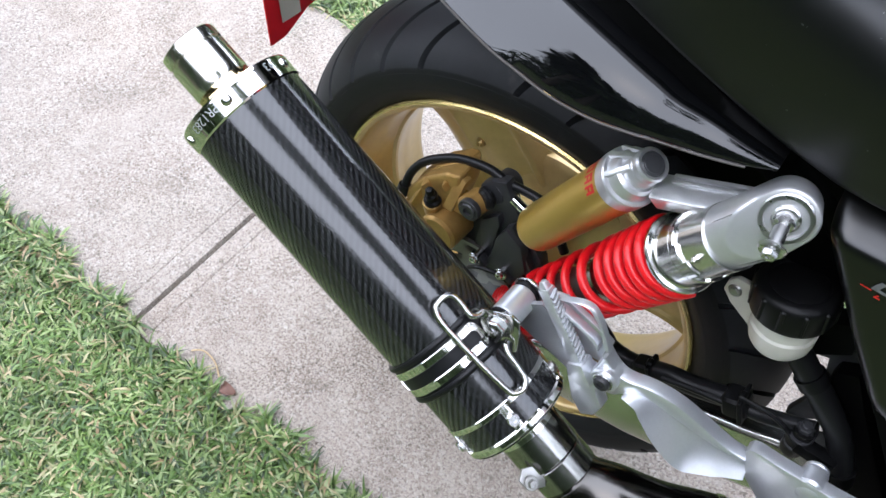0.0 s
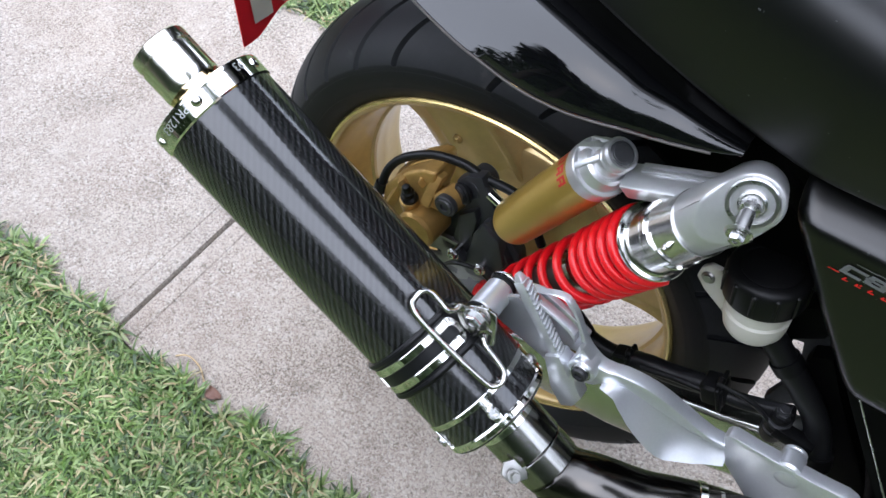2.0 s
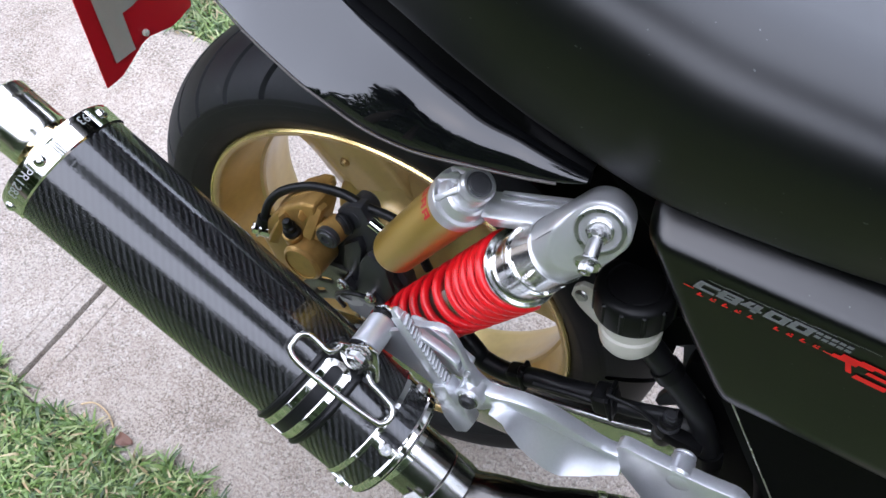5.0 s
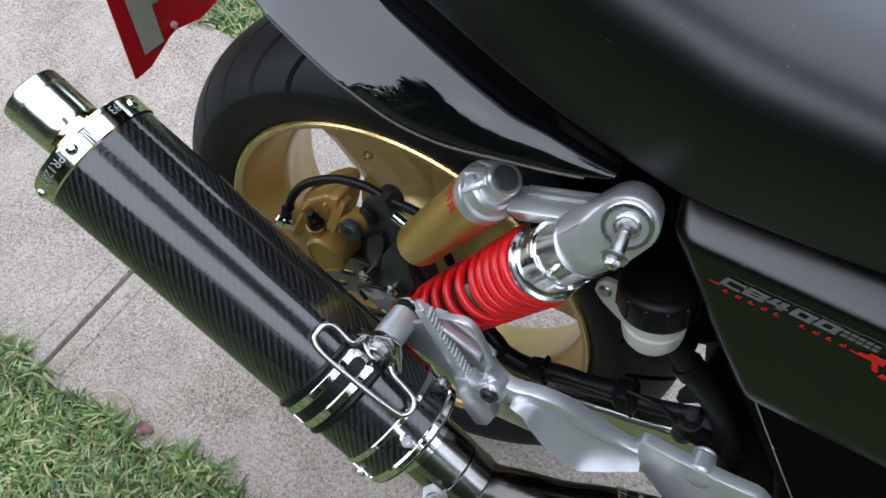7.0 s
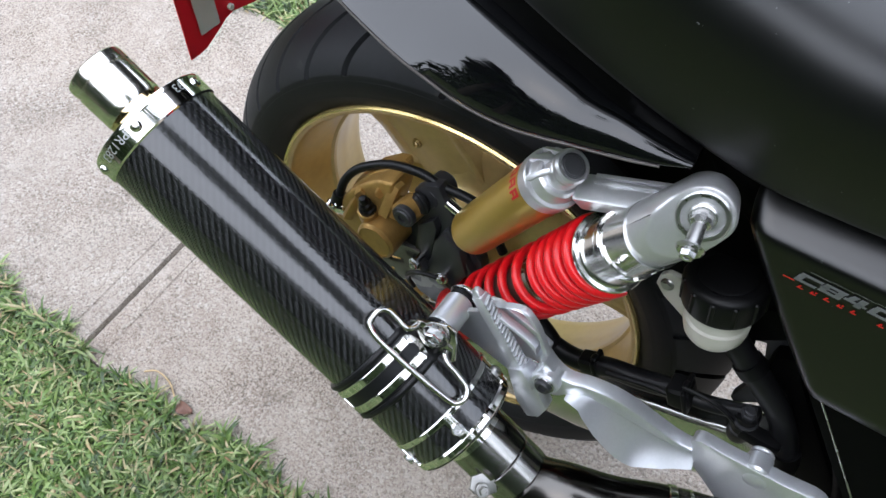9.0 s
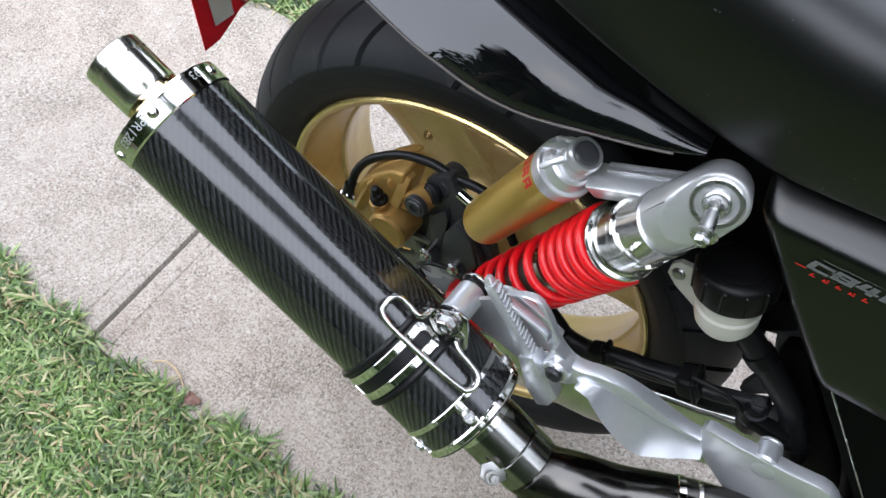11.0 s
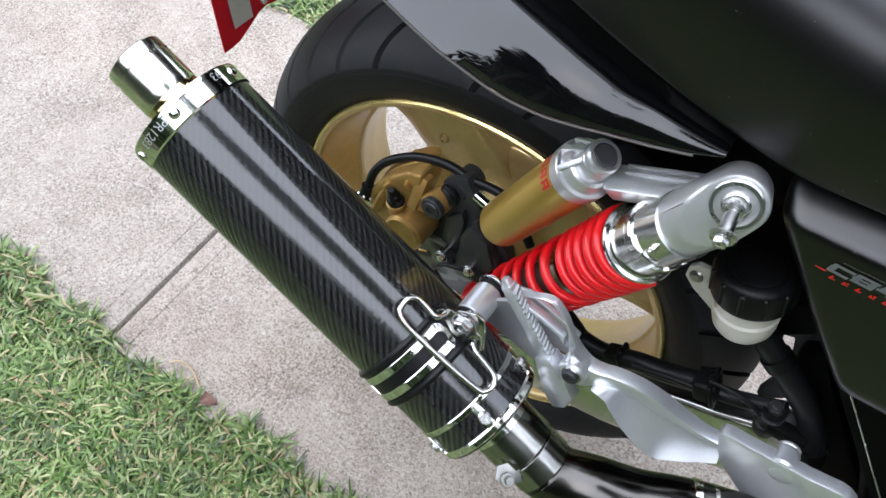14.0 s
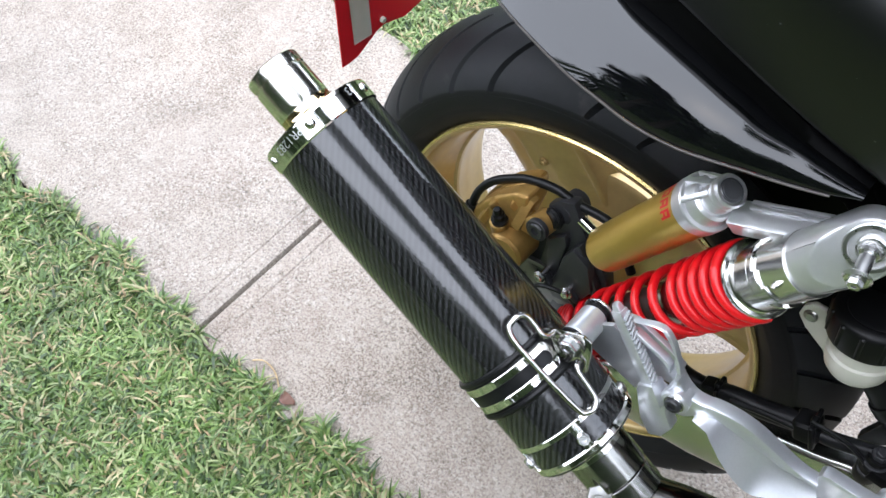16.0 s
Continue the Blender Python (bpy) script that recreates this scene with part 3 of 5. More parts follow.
def tyre_bm():
    """A road tyre: round crown with curved grooves, plain sidewalls."""
    around, across = 1344, 170
    half = []
    for i in range(across + 1):
        t = -1 + 2 * i / across
        s = abs(t)
        sg = 1 if t >= 0 else -1
        if s < 0.62:
            q = s / 0.62
            y, r = 0.082 * math.sin(q * 1.27) / math.sin(1.27), 0.3205 - 0.0455 * (1 - math.cos(q * 1.27)) / (1 - math.cos(1.27))
        else:
            q = (s - 0.62) / 0.38
            y = 0.082 + 0.0045 * math.sin(q * math.pi * 0.75) - 0.0185 * q * q
            r = 0.275 - 0.0425 * q
        half.append((sg * y, r, s / 0.62))
    verts = np.zeros((around, across + 1, 3))
    step = np.arange(around)
    for j, (y, r, u) in enumerate(half):
        lead = -0.29 * (1 - u) ** 1.5 if u < 1 else 0.0
        phi = step * 2 * np.pi / around + lead
        depth = np.zeros(around)
        if 0.06 < u < 0.99:
            edge = min(1.0, (u - 0.06) / 0.1, (0.99 - u) / 0.03)
            at = (step - (13 if y < 0 else 34)) % 42
            near = np.minimum(at, 42 - at)
            depth = 0.011 * edge * (near < 2.4)
            if y < 0:
                depth = depth * (np.abs(step - 391) > 8)
        rr = r - depth
        if 1.02 < u < 1.06 or 1.3 < u < 1.33:
            rr = rr - 0.0012
        verts[:, j] = np.stack([rr * np.cos(phi), np.full(around, y), rr * np.sin(phi) + 0.305], 1)
    idx = np.arange(around * (across + 1)).reshape(around, across + 1)
    nxt = np.roll(idx, -1, 0)
    faces = np.stack([idx[:, :-1], idx[:, 1:], nxt[:, 1:], nxt[:, :-1]], -1).reshape(-1, 4)
    mesh = bpy.data.meshes.new("tyre")
    mesh.from_pydata(verts.reshape(-1, 3).tolist(), [], faces.tolist())
    mesh.polygons.foreach_set("use_smooth", [True] * len(mesh.polygons))
    mesh.set_sharp_from_angle(angle=radians(30))
    # sheen-toned rubber on the crown, the darker one on the sidewalls
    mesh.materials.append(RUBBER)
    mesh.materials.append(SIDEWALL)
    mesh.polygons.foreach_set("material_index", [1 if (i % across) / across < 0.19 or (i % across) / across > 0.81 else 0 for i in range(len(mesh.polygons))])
    return mesh


tyre = new("tyre", tyre_bm())
tyre.parent = wheel
tagged(tyre, "black road tyre with curved grooves and scuffed shoulders")


def disc_bm():
    """A drilled brake disc: an annulus with round holes."""
    bm = bmesh.new()
    sheets = []
    for y in (-0.0025, 0.0025):
        rows = []
        for r in (0.052, 0.060, 0.069, 0.078, 0.087, 0.096, 0.105, 0.11):
            rows.append([bm.verts.new((r * math.cos(a), -0.124 + y, 0.305 + r * math.sin(a))) for a in (2 * math.pi * k / 120 for k in range(120))])
        sheets.append(rows)
    holes = {(ri, k) for ri in (1, 3, 5) for k in range(120) if (k + 5 * (ri == 3)) % 10 < (7, 6, 5)[ri // 2] - 1}
    for s, rows in enumerate(sheets):
        for ri in range(7):
            for k in range(120):
                if (ri, k) not in holes:
                    bm.faces.new((rows[ri][k], rows[ri][(k + 1) % 120], rows[ri + 1][(k + 1) % 120], rows[ri + 1][k]))
    a, b = sheets
    for k in range(120):
        for ri in (0, 7):
            bm.faces.new((a[ri][k], a[ri][(k + 1) % 120], b[ri][(k + 1) % 120], b[ri][k]))
    bmesh.ops.recalc_face_normals(bm, faces=bm.faces)
    return bm


part("brake_disc", disc_bm(), DISCSTEEL, wheel, "drilled steel brake disc")

# swingarm and axle
swing = part("swingarm", prism([(-0.03, -0.128, 0.285), (-0.03, -0.128, 0.325), (0.05, -0.128, 0.345), (0.175, -0.128, 0.392), (0.2415, -0.128, 0.4150), (0.2756, -0.128, 0.4275), (0.3063, -0.128, 0.4425), (0.34, -0.128, 0.455), (0.34, -0.128, 0.37), (0.3, -0.128, 0.35), (0.2, -0.128, 0.315), (0.12, -0.128, 0.299), (0.05, -0.128, 0.275)], (0, 1, 0), 0.03, 0.006, 3),
    POLISHED, bike, "polished aluminium box-section swingarm")
part("far_arm", prism([(-0.03, 0.128, 0.285), (-0.03, 0.128, 0.325), (0.05, 0.128, 0.345), (0.175, 0.128, 0.391), (0.229, 0.128, 0.404), (0.25, 0.128, 0.41), (0.25, 0.128, 0.38), (0.175, 0.128, 0.361), (0.05, 0.128, 0.29)], (0, 1, 0), 0.03, 0.006, 3), POLISHED, swing)
part("axle_nut", merged(rod(0.009, -0.15, 0.13, AXLE, YAX), hexbolt(AXLE + Vector((0, -0.134, 0)), (0, -1, 0), 0.016, 0.012)), STEEL, swing)

# silencer, along its own axis
S0, SD = Vector((-0.136, -0.237, 0.56)), Vector((0.88, 0.012, -0.474)).normalized()
STURN = axes(SD)


def on_silencer(s, angle, r):
    a = radians(angle)
    return S0 + STURN @ Vector((r * math.cos(a), r * math.sin(a), s))


def out_of_silencer(angle):
    a = radians(angle)
    return STURN @ Vector((math.cos(a), math.sin(a), 0))


silencer = part("silencer", lathe([(0.0488, -0.03), (0.0488, 0.28)], S0, SD, 128, uv=True), CARBON, bike, "round carbon-fibre silencer with polished steel end caps")
cap = part("rear_cap", merged(
    ring(0.047, 0.0503, -0.0385, -0.0235, S0, SD, 96),
    lathe([(0.0503, -0.037), (0.0506, -0.0392), (0.0498, -0.0412), (0.0478, -0.0416), (0.0462, -0.0402), (0.044, -0.0398), (0.036, -0.0410), (0.024, -0.0415), (0.02, -0.038)], S0, SD, 96)),
    CHROME, silencer, "polished steel rear end cap")
part("outlet_tip", lathe([(0.0236, -0.0535), (0.0241, -0.0545), (0.0242, -0.060), (0.0243, -0.0822), (0.0226, -0.0828), (0.0226, -0.0842), (0.0243, -0.0848), (0.0245, -0.092), (0.0241, -0.0942), (0.0230, -0.0952),
                          (0.0217, -0.0942), (0.0212, -0.09), (0.0210, -0.065), (0.020, -0.05), (0.020, 0.0)], S0, SD, 96), TIPSTEEL, silencer, "polished steel outlet tip with a seam")
part("tip_neck", lathe([(0.038, -0.0405), (0.033, -0.0420), (0.0285, -0.0442), (0.0258, -0.0468), (0.0244, -0.0500), (0.0238, -0.0525), (0.0237, -0.0545)], S0, SD, 96), TINTED, silencer, "heat-tinted steel neck")
for ang in (93.6, 35.2, -34.2, -100, 160):
    part("rivet", lathe([(0, 0.0028), (0.0022, 0.0026), (0.0038, 0.0014), (0.0045, 0), (0.0045, -0.002)], on_silencer(-0.033, ang, 0.0503), out_of_silencer(ang), 16), CHROME, cap)


def on_cap(start, s0):
    return lambda x, y: on_silencer(s0 + y, start + math.degrees(x / 0.0505), 0.05055)


part("stamped_number", text_bm("PR1283", 0.0098, on_cap(44, -0.0375)), ENGRAVED, cap, "stamped number PR1283")
part("stamped_number", text_bm("93", 0.0098, on_cap(-19, -0.0385)), ENGRAVED, cap, "stamped number 93")
front = part("front_cap", merged(
    ring(0.047, 0.0500, 0.2665, 0.2715, S0, SD, 96, 0.0008),
    ring(0.047, 0.0500, 0.2895, 0.2965, S0, SD, 96, 0.0015),
    *[ring(0.047, 0.0499, 0.270, 0.291, S0, SD, 6, 0.0008, (a - 4.5, a + 4.5)) for a in (33.5, 107, 180, 253, -40)],
    lathe([(0.0495, 0.293), (0.047, 0.2985), (0.042, 0.299), (0.031, 0.2985), (0.0285, 0.301), (0.0285, 0.31)], S0, SD, 64)), CHROME, silencer, "polished steel front cap with long slots")
part("inner_sleeve", lathe([(0.0484, 0.262), (0.0484, 0.2975)], S0, SD, 96, uv=True), CARBON, silencer)
for ang in (33.5, 107, -40):
    part("rivet", capbolt(on_silencer(0.2815, ang, 0.0499), out_of_silencer(ang), 0.0050, 0.003), STEEL, front)
for s0, s1 in ((0.1995, 0.0), (0.2315, 0.0)):
    part("rubber_edge", lathe([(0.0485, s0 - 0.0022), (0.0512, s0 - 0.0021), (0.0521, s0 - 0.0008), (0.0521, s0 + 0.0008), (0.0512, s0 + 0.0021), (0.0485, s0 + 0.0022)], S0, SD, 72, (6, 200)), HOSE, silencer)
strap = part("mounting_strap", merged(
    ring(0.0485, 0.0518, 0.2035, 0.2105, S0, SD, 72, 0.0009, (10, 200)),
    ring(0.0485, 0.0518, 0.2205, 0.2275, S0, SD, 72, 0.0009, (10, 200)),
    thicken(loft([[on_silencer(0.2155 + q * math.cos(radians(u)), 10 - 0.62 * q * math.sin(radians(u)) * 1130, 0.0517) for q in (0.005, 0.012)] for u in range(0, 181, 6)]), out_of_silencer(0) * -0.003),
    ring(0.0485, 0.0516, 0.2035, 0.2275, S0, SD, 4, 0.0009, (118, 126))), CHROME, silencer, "polished steel double-band mounting strap")
part("rubber_liner", ring(0.0482, 0.0505, 0.197, 0.2345, S0, SD, 72, 0.0006, (-4, 200)), HOSE, silencer)
# bent wire hook and its bracket
hook = [(0.2045, -4), (0.2047, -1), (0.2005, 5), (0.1908, 4.6), (0.1822, 5), (0.177, 8.6), (0.1764, 16.5), (0.1795, 22.3), (0.1918, 25), (0.2271, 24.2), (0.2588, 21.8), (0.2651, 19), (0.2675, 12.2), (0.2634, 6), (0.252, 3.8), (0.2407, 2.5), (0.2351, -1), (0.2341, -6)]
part("wire_hook", tube([on_silencer(s, a, 0.0585) for s, a in hook], 0.0024, 12, 6), WIRE, silencer, "bent polished wire hook")
part("bracket_plate", prism([(x + 0.0019, -0.2282 + 0.3 * (z - 0.51), z + 0.0056) for x, z in ((0.0609, 0.5051), (0.0693, 0.5118), (0.0782, 0.5161), (0.0924, 0.5218), (0.0998, 0.5202), (0.1032, 0.5113), (0.1068, 0.4959), (0.1028, 0.4924), (0.1013, 0.5019), (0.0954, 0.5012), (0.0907, 0.492), (0.0776, 0.4923), (0.0674, 0.4933))], (0, -1, 0.3), 0.003, 0.0012), WIRE, silencer, "polished steel bracket plate")

# exhaust link pipe
link_start = S0 + SD * 0.295
pipe = part("link_pipe", merged(
    tube([link_start, S0 + SD * 0.33, S0 + SD * 0.37, (0.2234, -0.2275, 0.3942), (0.2578, -0.2155, 0.3915), (0.2898, -0.2035, 0.3975), (0.3245, -0.192, 0.4), (0.40, -0.17, 0.40), (0.52, -0.13, 0.38)], 0.0258, 40, 10)), PIPE, bike, "polished steel exhaust link pipe")
part("pipe_sleeve", merged(ring(0.026, 0.0282, 0.298, 0.3395, S0, SD, 64, 0.0008), ring(0.026, 0.0275, 0.341, 0.362, S0, SD, 64, 0.0006)), SLEEVE, pipe)
pipe_way = (Vector((0.3245, -0.192, 0.4)) - Vector((0.2898, -0.2035, 0.3975))).normalized()
for k, at in enumerate((0.008, 0.0215)):
    part("joint_band", ring(0.025, 0.0272 - 0.0006 * k, -0.0035 + 0.002 * k, 0.0035 - 0.0005 * k, Vector((0.2898, -0.2035, 0.3975)) + pipe_way * at, pipe_way, 48, 0.0008), CHROME, pipe, "bright clamp band on the pipe joint")
for s_at in (0.3655, 0.3745):
    part("weld_ring", ring(0.0255, 0.0266, s_at - 0.0008, s_at + 0.0008, S0, SD, 48, 0.0004), PIPE, pipe)
clamp_at = S0 + SD * 0.337 + out_of_silencer(78) * 0.03
cturn = axes(out_of_silencer(20))
part("clamp_tab", prism([clamp_at + cturn @ Vector((x, y, 0)) for x, y in ((-0.009, -0.008), (-0.009, 0.007), (0.0, 0.013), (0.009, 0.009), (0.009, -0.005), (0.003, -0.009))], cturn.col[2], 0.003, 0.001), CLAMP, pipe)
part("clamp_bolt", hexbolt(clamp_at + out_of_silencer(78) * 0.006 + out_of_silencer(20) * 0.003, out_of_silencer(20), 0.004, 0.006), CLAMP, pipe)

# shock absorber: stations along its axis, from the lower rim of the top casting
A2, D2 = Vector((0.1905, -0.1724, 0.6478)), Vector((0.418, -0.212, 0.883)).normalized()
shock = part("shock_absorber", lathe([(0, -0.335), (0.0075, -0.335), (0.0075, -0.235), (0.0172, -0.235), (0.0185, -0.232), (0.0185, -0.16), (0.0205, -0.158), (0.0205, -0.152), (0.0185, -0.15), (0.0185, -0.03), (0, -0.03)], A2, D2, 40),
             GREYCAST, bike, "twin shock absorber with red spring and gold reservoir")


def spring_bm():
    """A progressive coil: wide turns below, tight ones above."""
    turn = axes(D2)
    line, a, s = [], 0.4, -0.335
    while s < -0.0505:
        pitch = float(np.interp(s, (-0.335, -0.31, -0.295, -0.116, -0.110, -0.05), (0.0090, 0.0090, 0.0285, 0.0285, 0.0146, 0.0136)))
        line.append(A2 + turn @ Vector((0.0263 * math.cos(a), 0.0263 * math.sin(a), s)))
        a += math.pi / 16
        s += pitch / 32
    return tube(line, 0.0039, 12, smooth=False)


part("damper_sleeve", ring(0.0178, 0.0205, -0.158, -0.112, A2, D2, 48, 0.0006), SLEEVE, shock, "bare steel damper body")
part("spring", spring_bm(), RED, shock, "red painted coil spring")
collar = part("preload_collar", 
    lathe([(0.02, -0.0475), (0.0268, -0.0475), (0.0277, -0.0468), (0.0278, -0.0448), (0.0270, -0.0438), (0.0246, -0.0432), (0.0238, -0.042), (0.0238, -0.0262), (0.0232, -0.0255), (0.0218, -0.0252), (0.0215, -0.024), (0.0215, 0.006), (0.02, 0.006)], A2, D2, 72), COLLARSTEEL, shock, "chromed preload collar with stepped cams", 30)
for g in (14, 134, 254):
    for k, rise in enumerate((-0.0232, -0.0205, -0.0178, -0.0150)):
        part("cam_step", ring(0.0210, 0.0238, -0.0262, rise, A2, D2, 10, 0.0006, (g + k * 30, g + k * 30 + 30)), COLLARSTEEL, collar)
for ang, at in ((106, -0.0055), (226, -0.0055), (346, -0.0055)):
    n = axes(D2) @ Vector((math.cos(radians(ang)), math.sin(radians(ang)), 0))
    part("adjuster_pin", merged(rod(0.0027, -0.002, 0.0032, A2 + n * 0.0215 + D2 * at, n, 14, 0.0006), rod(0.0016, 0.003, 0.0048, A2 + n * 0.0215 + D2 * at, n, 12, 0.0004)), CHROME, collar)
FACE, FACED, BOLTD = Vector((0.2126, -0.1870, 0.6945)), Vector((0.06, -0.93, 0.32)).normalized(), Vector((0.1, -0.96, -0.22)).normalized()
EYE = Vector((0.2098, -0.1600, 0.6832))
RIM = A2 + Vector((0, 0.0006, 0.001))
def top_mount_bm():
    """A barrel that runs into a round eye, cut off flat where the bush sits."""
    bm = hull(circle(0.0198, -0.001, RIM, D2, 72) + circle(0.0205, 0.0002, RIM, D2, 72) + circle(0.0205, 0.032, RIM, D2, 72) + circle(0.0166, -0.0005, FACE, FACED, 56) + circle(0.0174, -0.004, FACE, FACED, 56) + circle(0.0174, 0.002, EYE, FACED, 56) + circle(0.0160, -0.0005, EYE, FACED, 56))
    cut_line = bmesh.ops.bisect_plane(bm, geom=bm.verts[:] + bm.edges[:] + bm.faces[:], plane_co=FACE - FACED * 0.002, plane_no=FACED, clear_outer=True)["geom_cut"]
    rim_edges = [e for e in cut_line if isinstance(e, bmesh.types.BMEdge)]
    bmesh.ops.holes_fill(bm, edges=rim_edges, sides=0)
    bmesh.ops.bevel(bm, geom=[e for e in rim_edges if e.is_valid], offset=0.0016, segments=2, affect="EDGES", profile=0.5)
    bmesh.ops.recalc_face_normals(bm, faces=bm.faces)
    return bm


top = part("top_mount", top_mount_bm(), CAST, shock, "cast aluminium top mount", 24)
part("bush", merged(ring(0.0118, 0.0146, -0.007, 0.0002, FACE, FACED, 48, 0.0007), ring(0.0078, 0.0116, -0.006, -0.0028, FACE, FACED, 48, 0.0004), ring(0.004, 0.0078, -0.004, 0.0012, FACE, FACED, 40, 0.001)), STEEL, top, "steel bush with a raised rim")
part("mount_bolt", merged(rod(0.0042, -0.02, 0.0235, FACE, BOLTD, 28), rod(0.0060, 0.001, 0.0055, FACE, BOLTD, 28), rod(0.0078, 0.0195, 0.0222, FACE, BOLTD, 36, 0.0012), hexbolt(FACE + BOLTD * 0.0222, BOLTD, 0.0044, 0.0042, False)), STEEL, top, "silver mounting bolt with a flange")
# reservoir: stations from the face of its plug
A3, D3 = Vector((0.130, -0.1584, 0.6586)), Vector((0.422, -0.213, 0.881)).normalized()
rt = axes(D3)
res = part("reservoir", lathe([(0, -0.184), (0.0155, -0.184), (0.0190, -0.182), (0.0204, -0.178), (0.0206, -0.1735), (0.0206, -0.034), (0, -0.034)], A3, D3, 72), GOLDTUBE, shock, "gold anodised reservoir")
rcap = part("reservoir_cap", merged(
    lathe([(0, -0.0395), (0.0207, -0.0395), (0.0213, -0.0388), (0.0215, -0.0375), (0.0215, -0.0285), (0.0208, -0.0272), (0.0184, -0.0268), (0.0176, -0.0255), (0.0172, -0.0215), (0.0160, -0.0185), (0.0140, -0.0168), (0, -0.0168)], A3, D3, 72),
    lathe([(0, -0.02), (0.0122, -0.02), (0.0118, -0.0085), (0.0112, -0.0075), (0.0112, -0.0055), (0.0118, -0.0045), (0.0118, -0.0022), (0.0106, -0.0005), (0.0088, -0.0005), (0.0085, -0.0018), (0, -0.0018)], A3, D3, 56)), CAST, res, "cast aluminium reservoir cap", 26)
for deg, wide in ((28, 0.0026), (-8, 0.0022), (72, 0.0022), (325, 0.0026)):
    a = radians(deg)
    part("web", loft_box(A3 + D3 * -0.0275 + rt @ Vector((0.0172 * math.cos(a), 0.0165 * math.sin(a), 0)), A3 + D3 * -0.009 + rt @ Vector((0.0108 * math.cos(a), 0.0108 * math.sin(a), 0)), rt @ Matrix.Rotation(a, 3, "Z"), (0.0046, wide), (0.0016, wide), 0.001), CAST, rcap)
part("cap_plug", merged(rod(0.0084, -0.004, -0.0002, A3, D3, 40, 0.0007), ring(0.0062, 0.0068, -0.0006, 0.0002, A3, D3, 40, 0.0002)), PLUG, rcap, "dark screw plug")
arm_a, arm_b = Vector((0.1415, -0.1515, 0.6355)), Vector((0.1935, -0.1595, 0.6665))
arm_d = (arm_b - arm_a).normalized()
arm_n = Vector((-0.3, -0.42, 0.86))
arm_n = (arm_n - arm_d * arm_n.dot(arm_d)).normalized()
arm_t = Matrix((arm_n, arm_d.cross(arm_n), arm_d)).transposed()
part("reservoir_arm", merged(
    loft_box(arm_a - arm_d * 0.004, arm_b + arm_d * 0.006, arm_t, (0.0072, 0.0098), (0.0062, 0.0098), 0.0016),
    *[loft_box(arm_a + arm_d * 0.008 + arm_t.col[0] * 0.0072 + arm_t.col[1] * off, arm_b + arm_t.col[0] * 0.0062 + arm_t.col[1] * off, arm_t, (0.0022, 0.0014), (0.0022, 0.0014), 0.0007) for off in (-0.0082, -0.0044)]), CAST, res, "ribbed aluminium arm")


# red maker's mark on the reservoir, as plain shapes
def on_reservoir(s, deg, r=0.02075):
    a = radians(deg)
    return A3 + rt @ Vector((r * math.cos(a), r * math.sin(a), s))


def wrapped_bar(at, s0, s1, d0, d1, n=4):
    return loft([[at(s0, d0 + (d1 - d0) * k / n), at(s1, d0 + (d1 - d0) * k / n)] for k in range(n + 1)])


marks = []
for k in range(5):
    d = -15 + k * 22.5
    low, high = -0.0545, -0.0435
    marks += [wrapped_bar(on_reservoir, low, high, d, d + 5), wrapped_bar(on_reservoir, low, high, d + 12.5, d + 17.5), wrapped_bar(on_reservoir, high - 0.003, high, d + 5, d + 12.5)]
    marks.append(wrapped_bar(on_reservoir, low + (0.003 if k % 2 else 0.0), low + (0.0055 if k % 2 else 0.0032), d + 5, d + 12.5) if k < 4 else wrapped_bar(on_reservoir, low + 0.0032, low + 0.0055, d + 5, d + 12.5))
part("maker_mark", merged(*marks), INKRED, res, "red block-shaped maker's mark")


# foot-peg hanger: a casting that swings out from the frame towards the peg
def Y0(x):
    return float(np.interp(x, (0.05, 0.16, 0.19, 0.22, 0.25, 0.28, 0.33, 0.5), (-0.207, -0.2065, -0.202, -0.190, -0.179, -0.171, -0.1675, -0.1675)))


def even(points, n):
    """A smooth line through (x, z) points, cut into n even steps."""
    line = curve_through([(x, 0, z) for x, z in points], 12)
    run = np.concatenate([[0], np.cumsum([(b - a).length for a, b in zip(line, line[1:])])])
    at = np.linspace(0, run[-1], n + 1)
    return [(float(np.interp(q, run, [v.x for v in line])), float(np.interp(q, run, [v.z for v in line]))) for q in at]


def rail(upper, lower, thick, n=30, lift=0.0, edge=0.0022, crown=0.0006):
    """A cast strip between two lines on the hanger's surface, with rounded edges and a faint crown."""
    bm = bmesh.new()
    rows = []
    for (ux, uz), (lx, lz) in zip(even(upper, n), even(lower, n)):
        span = math.hypot(ux - lx, uz - lz)
        e = min(0.3, edge / max(span, 1e-4))
        row = []
        for t, depth in ((0, thick), (0, edge), (e * 0.3, edge * 0.3), (e, 0), (0.5, -crown), (1 - e, 0), (1 - e * 0.3, edge * 0.3), (1, edge), (1, thick)):
            x, z = lx + (ux - lx) * t, lz + (uz - lz) * t
            row.append(bm.verts.new((x, Y0(x) + lift + depth, z)))
        rows.append(row)
    for a, b in zip(rows, rows[1:]):
        for k in range(len(a)):
            k2 = (k + 1) % len(a)
            bm.faces.new((a[k], a[k2], b[k2], b[k]))
    bm.faces.new(rows[0])
    bm.faces.new(rows[-1][::-1])
    bmesh.ops.recalc_face_normals(bm, faces=bm.faces)
    return bm


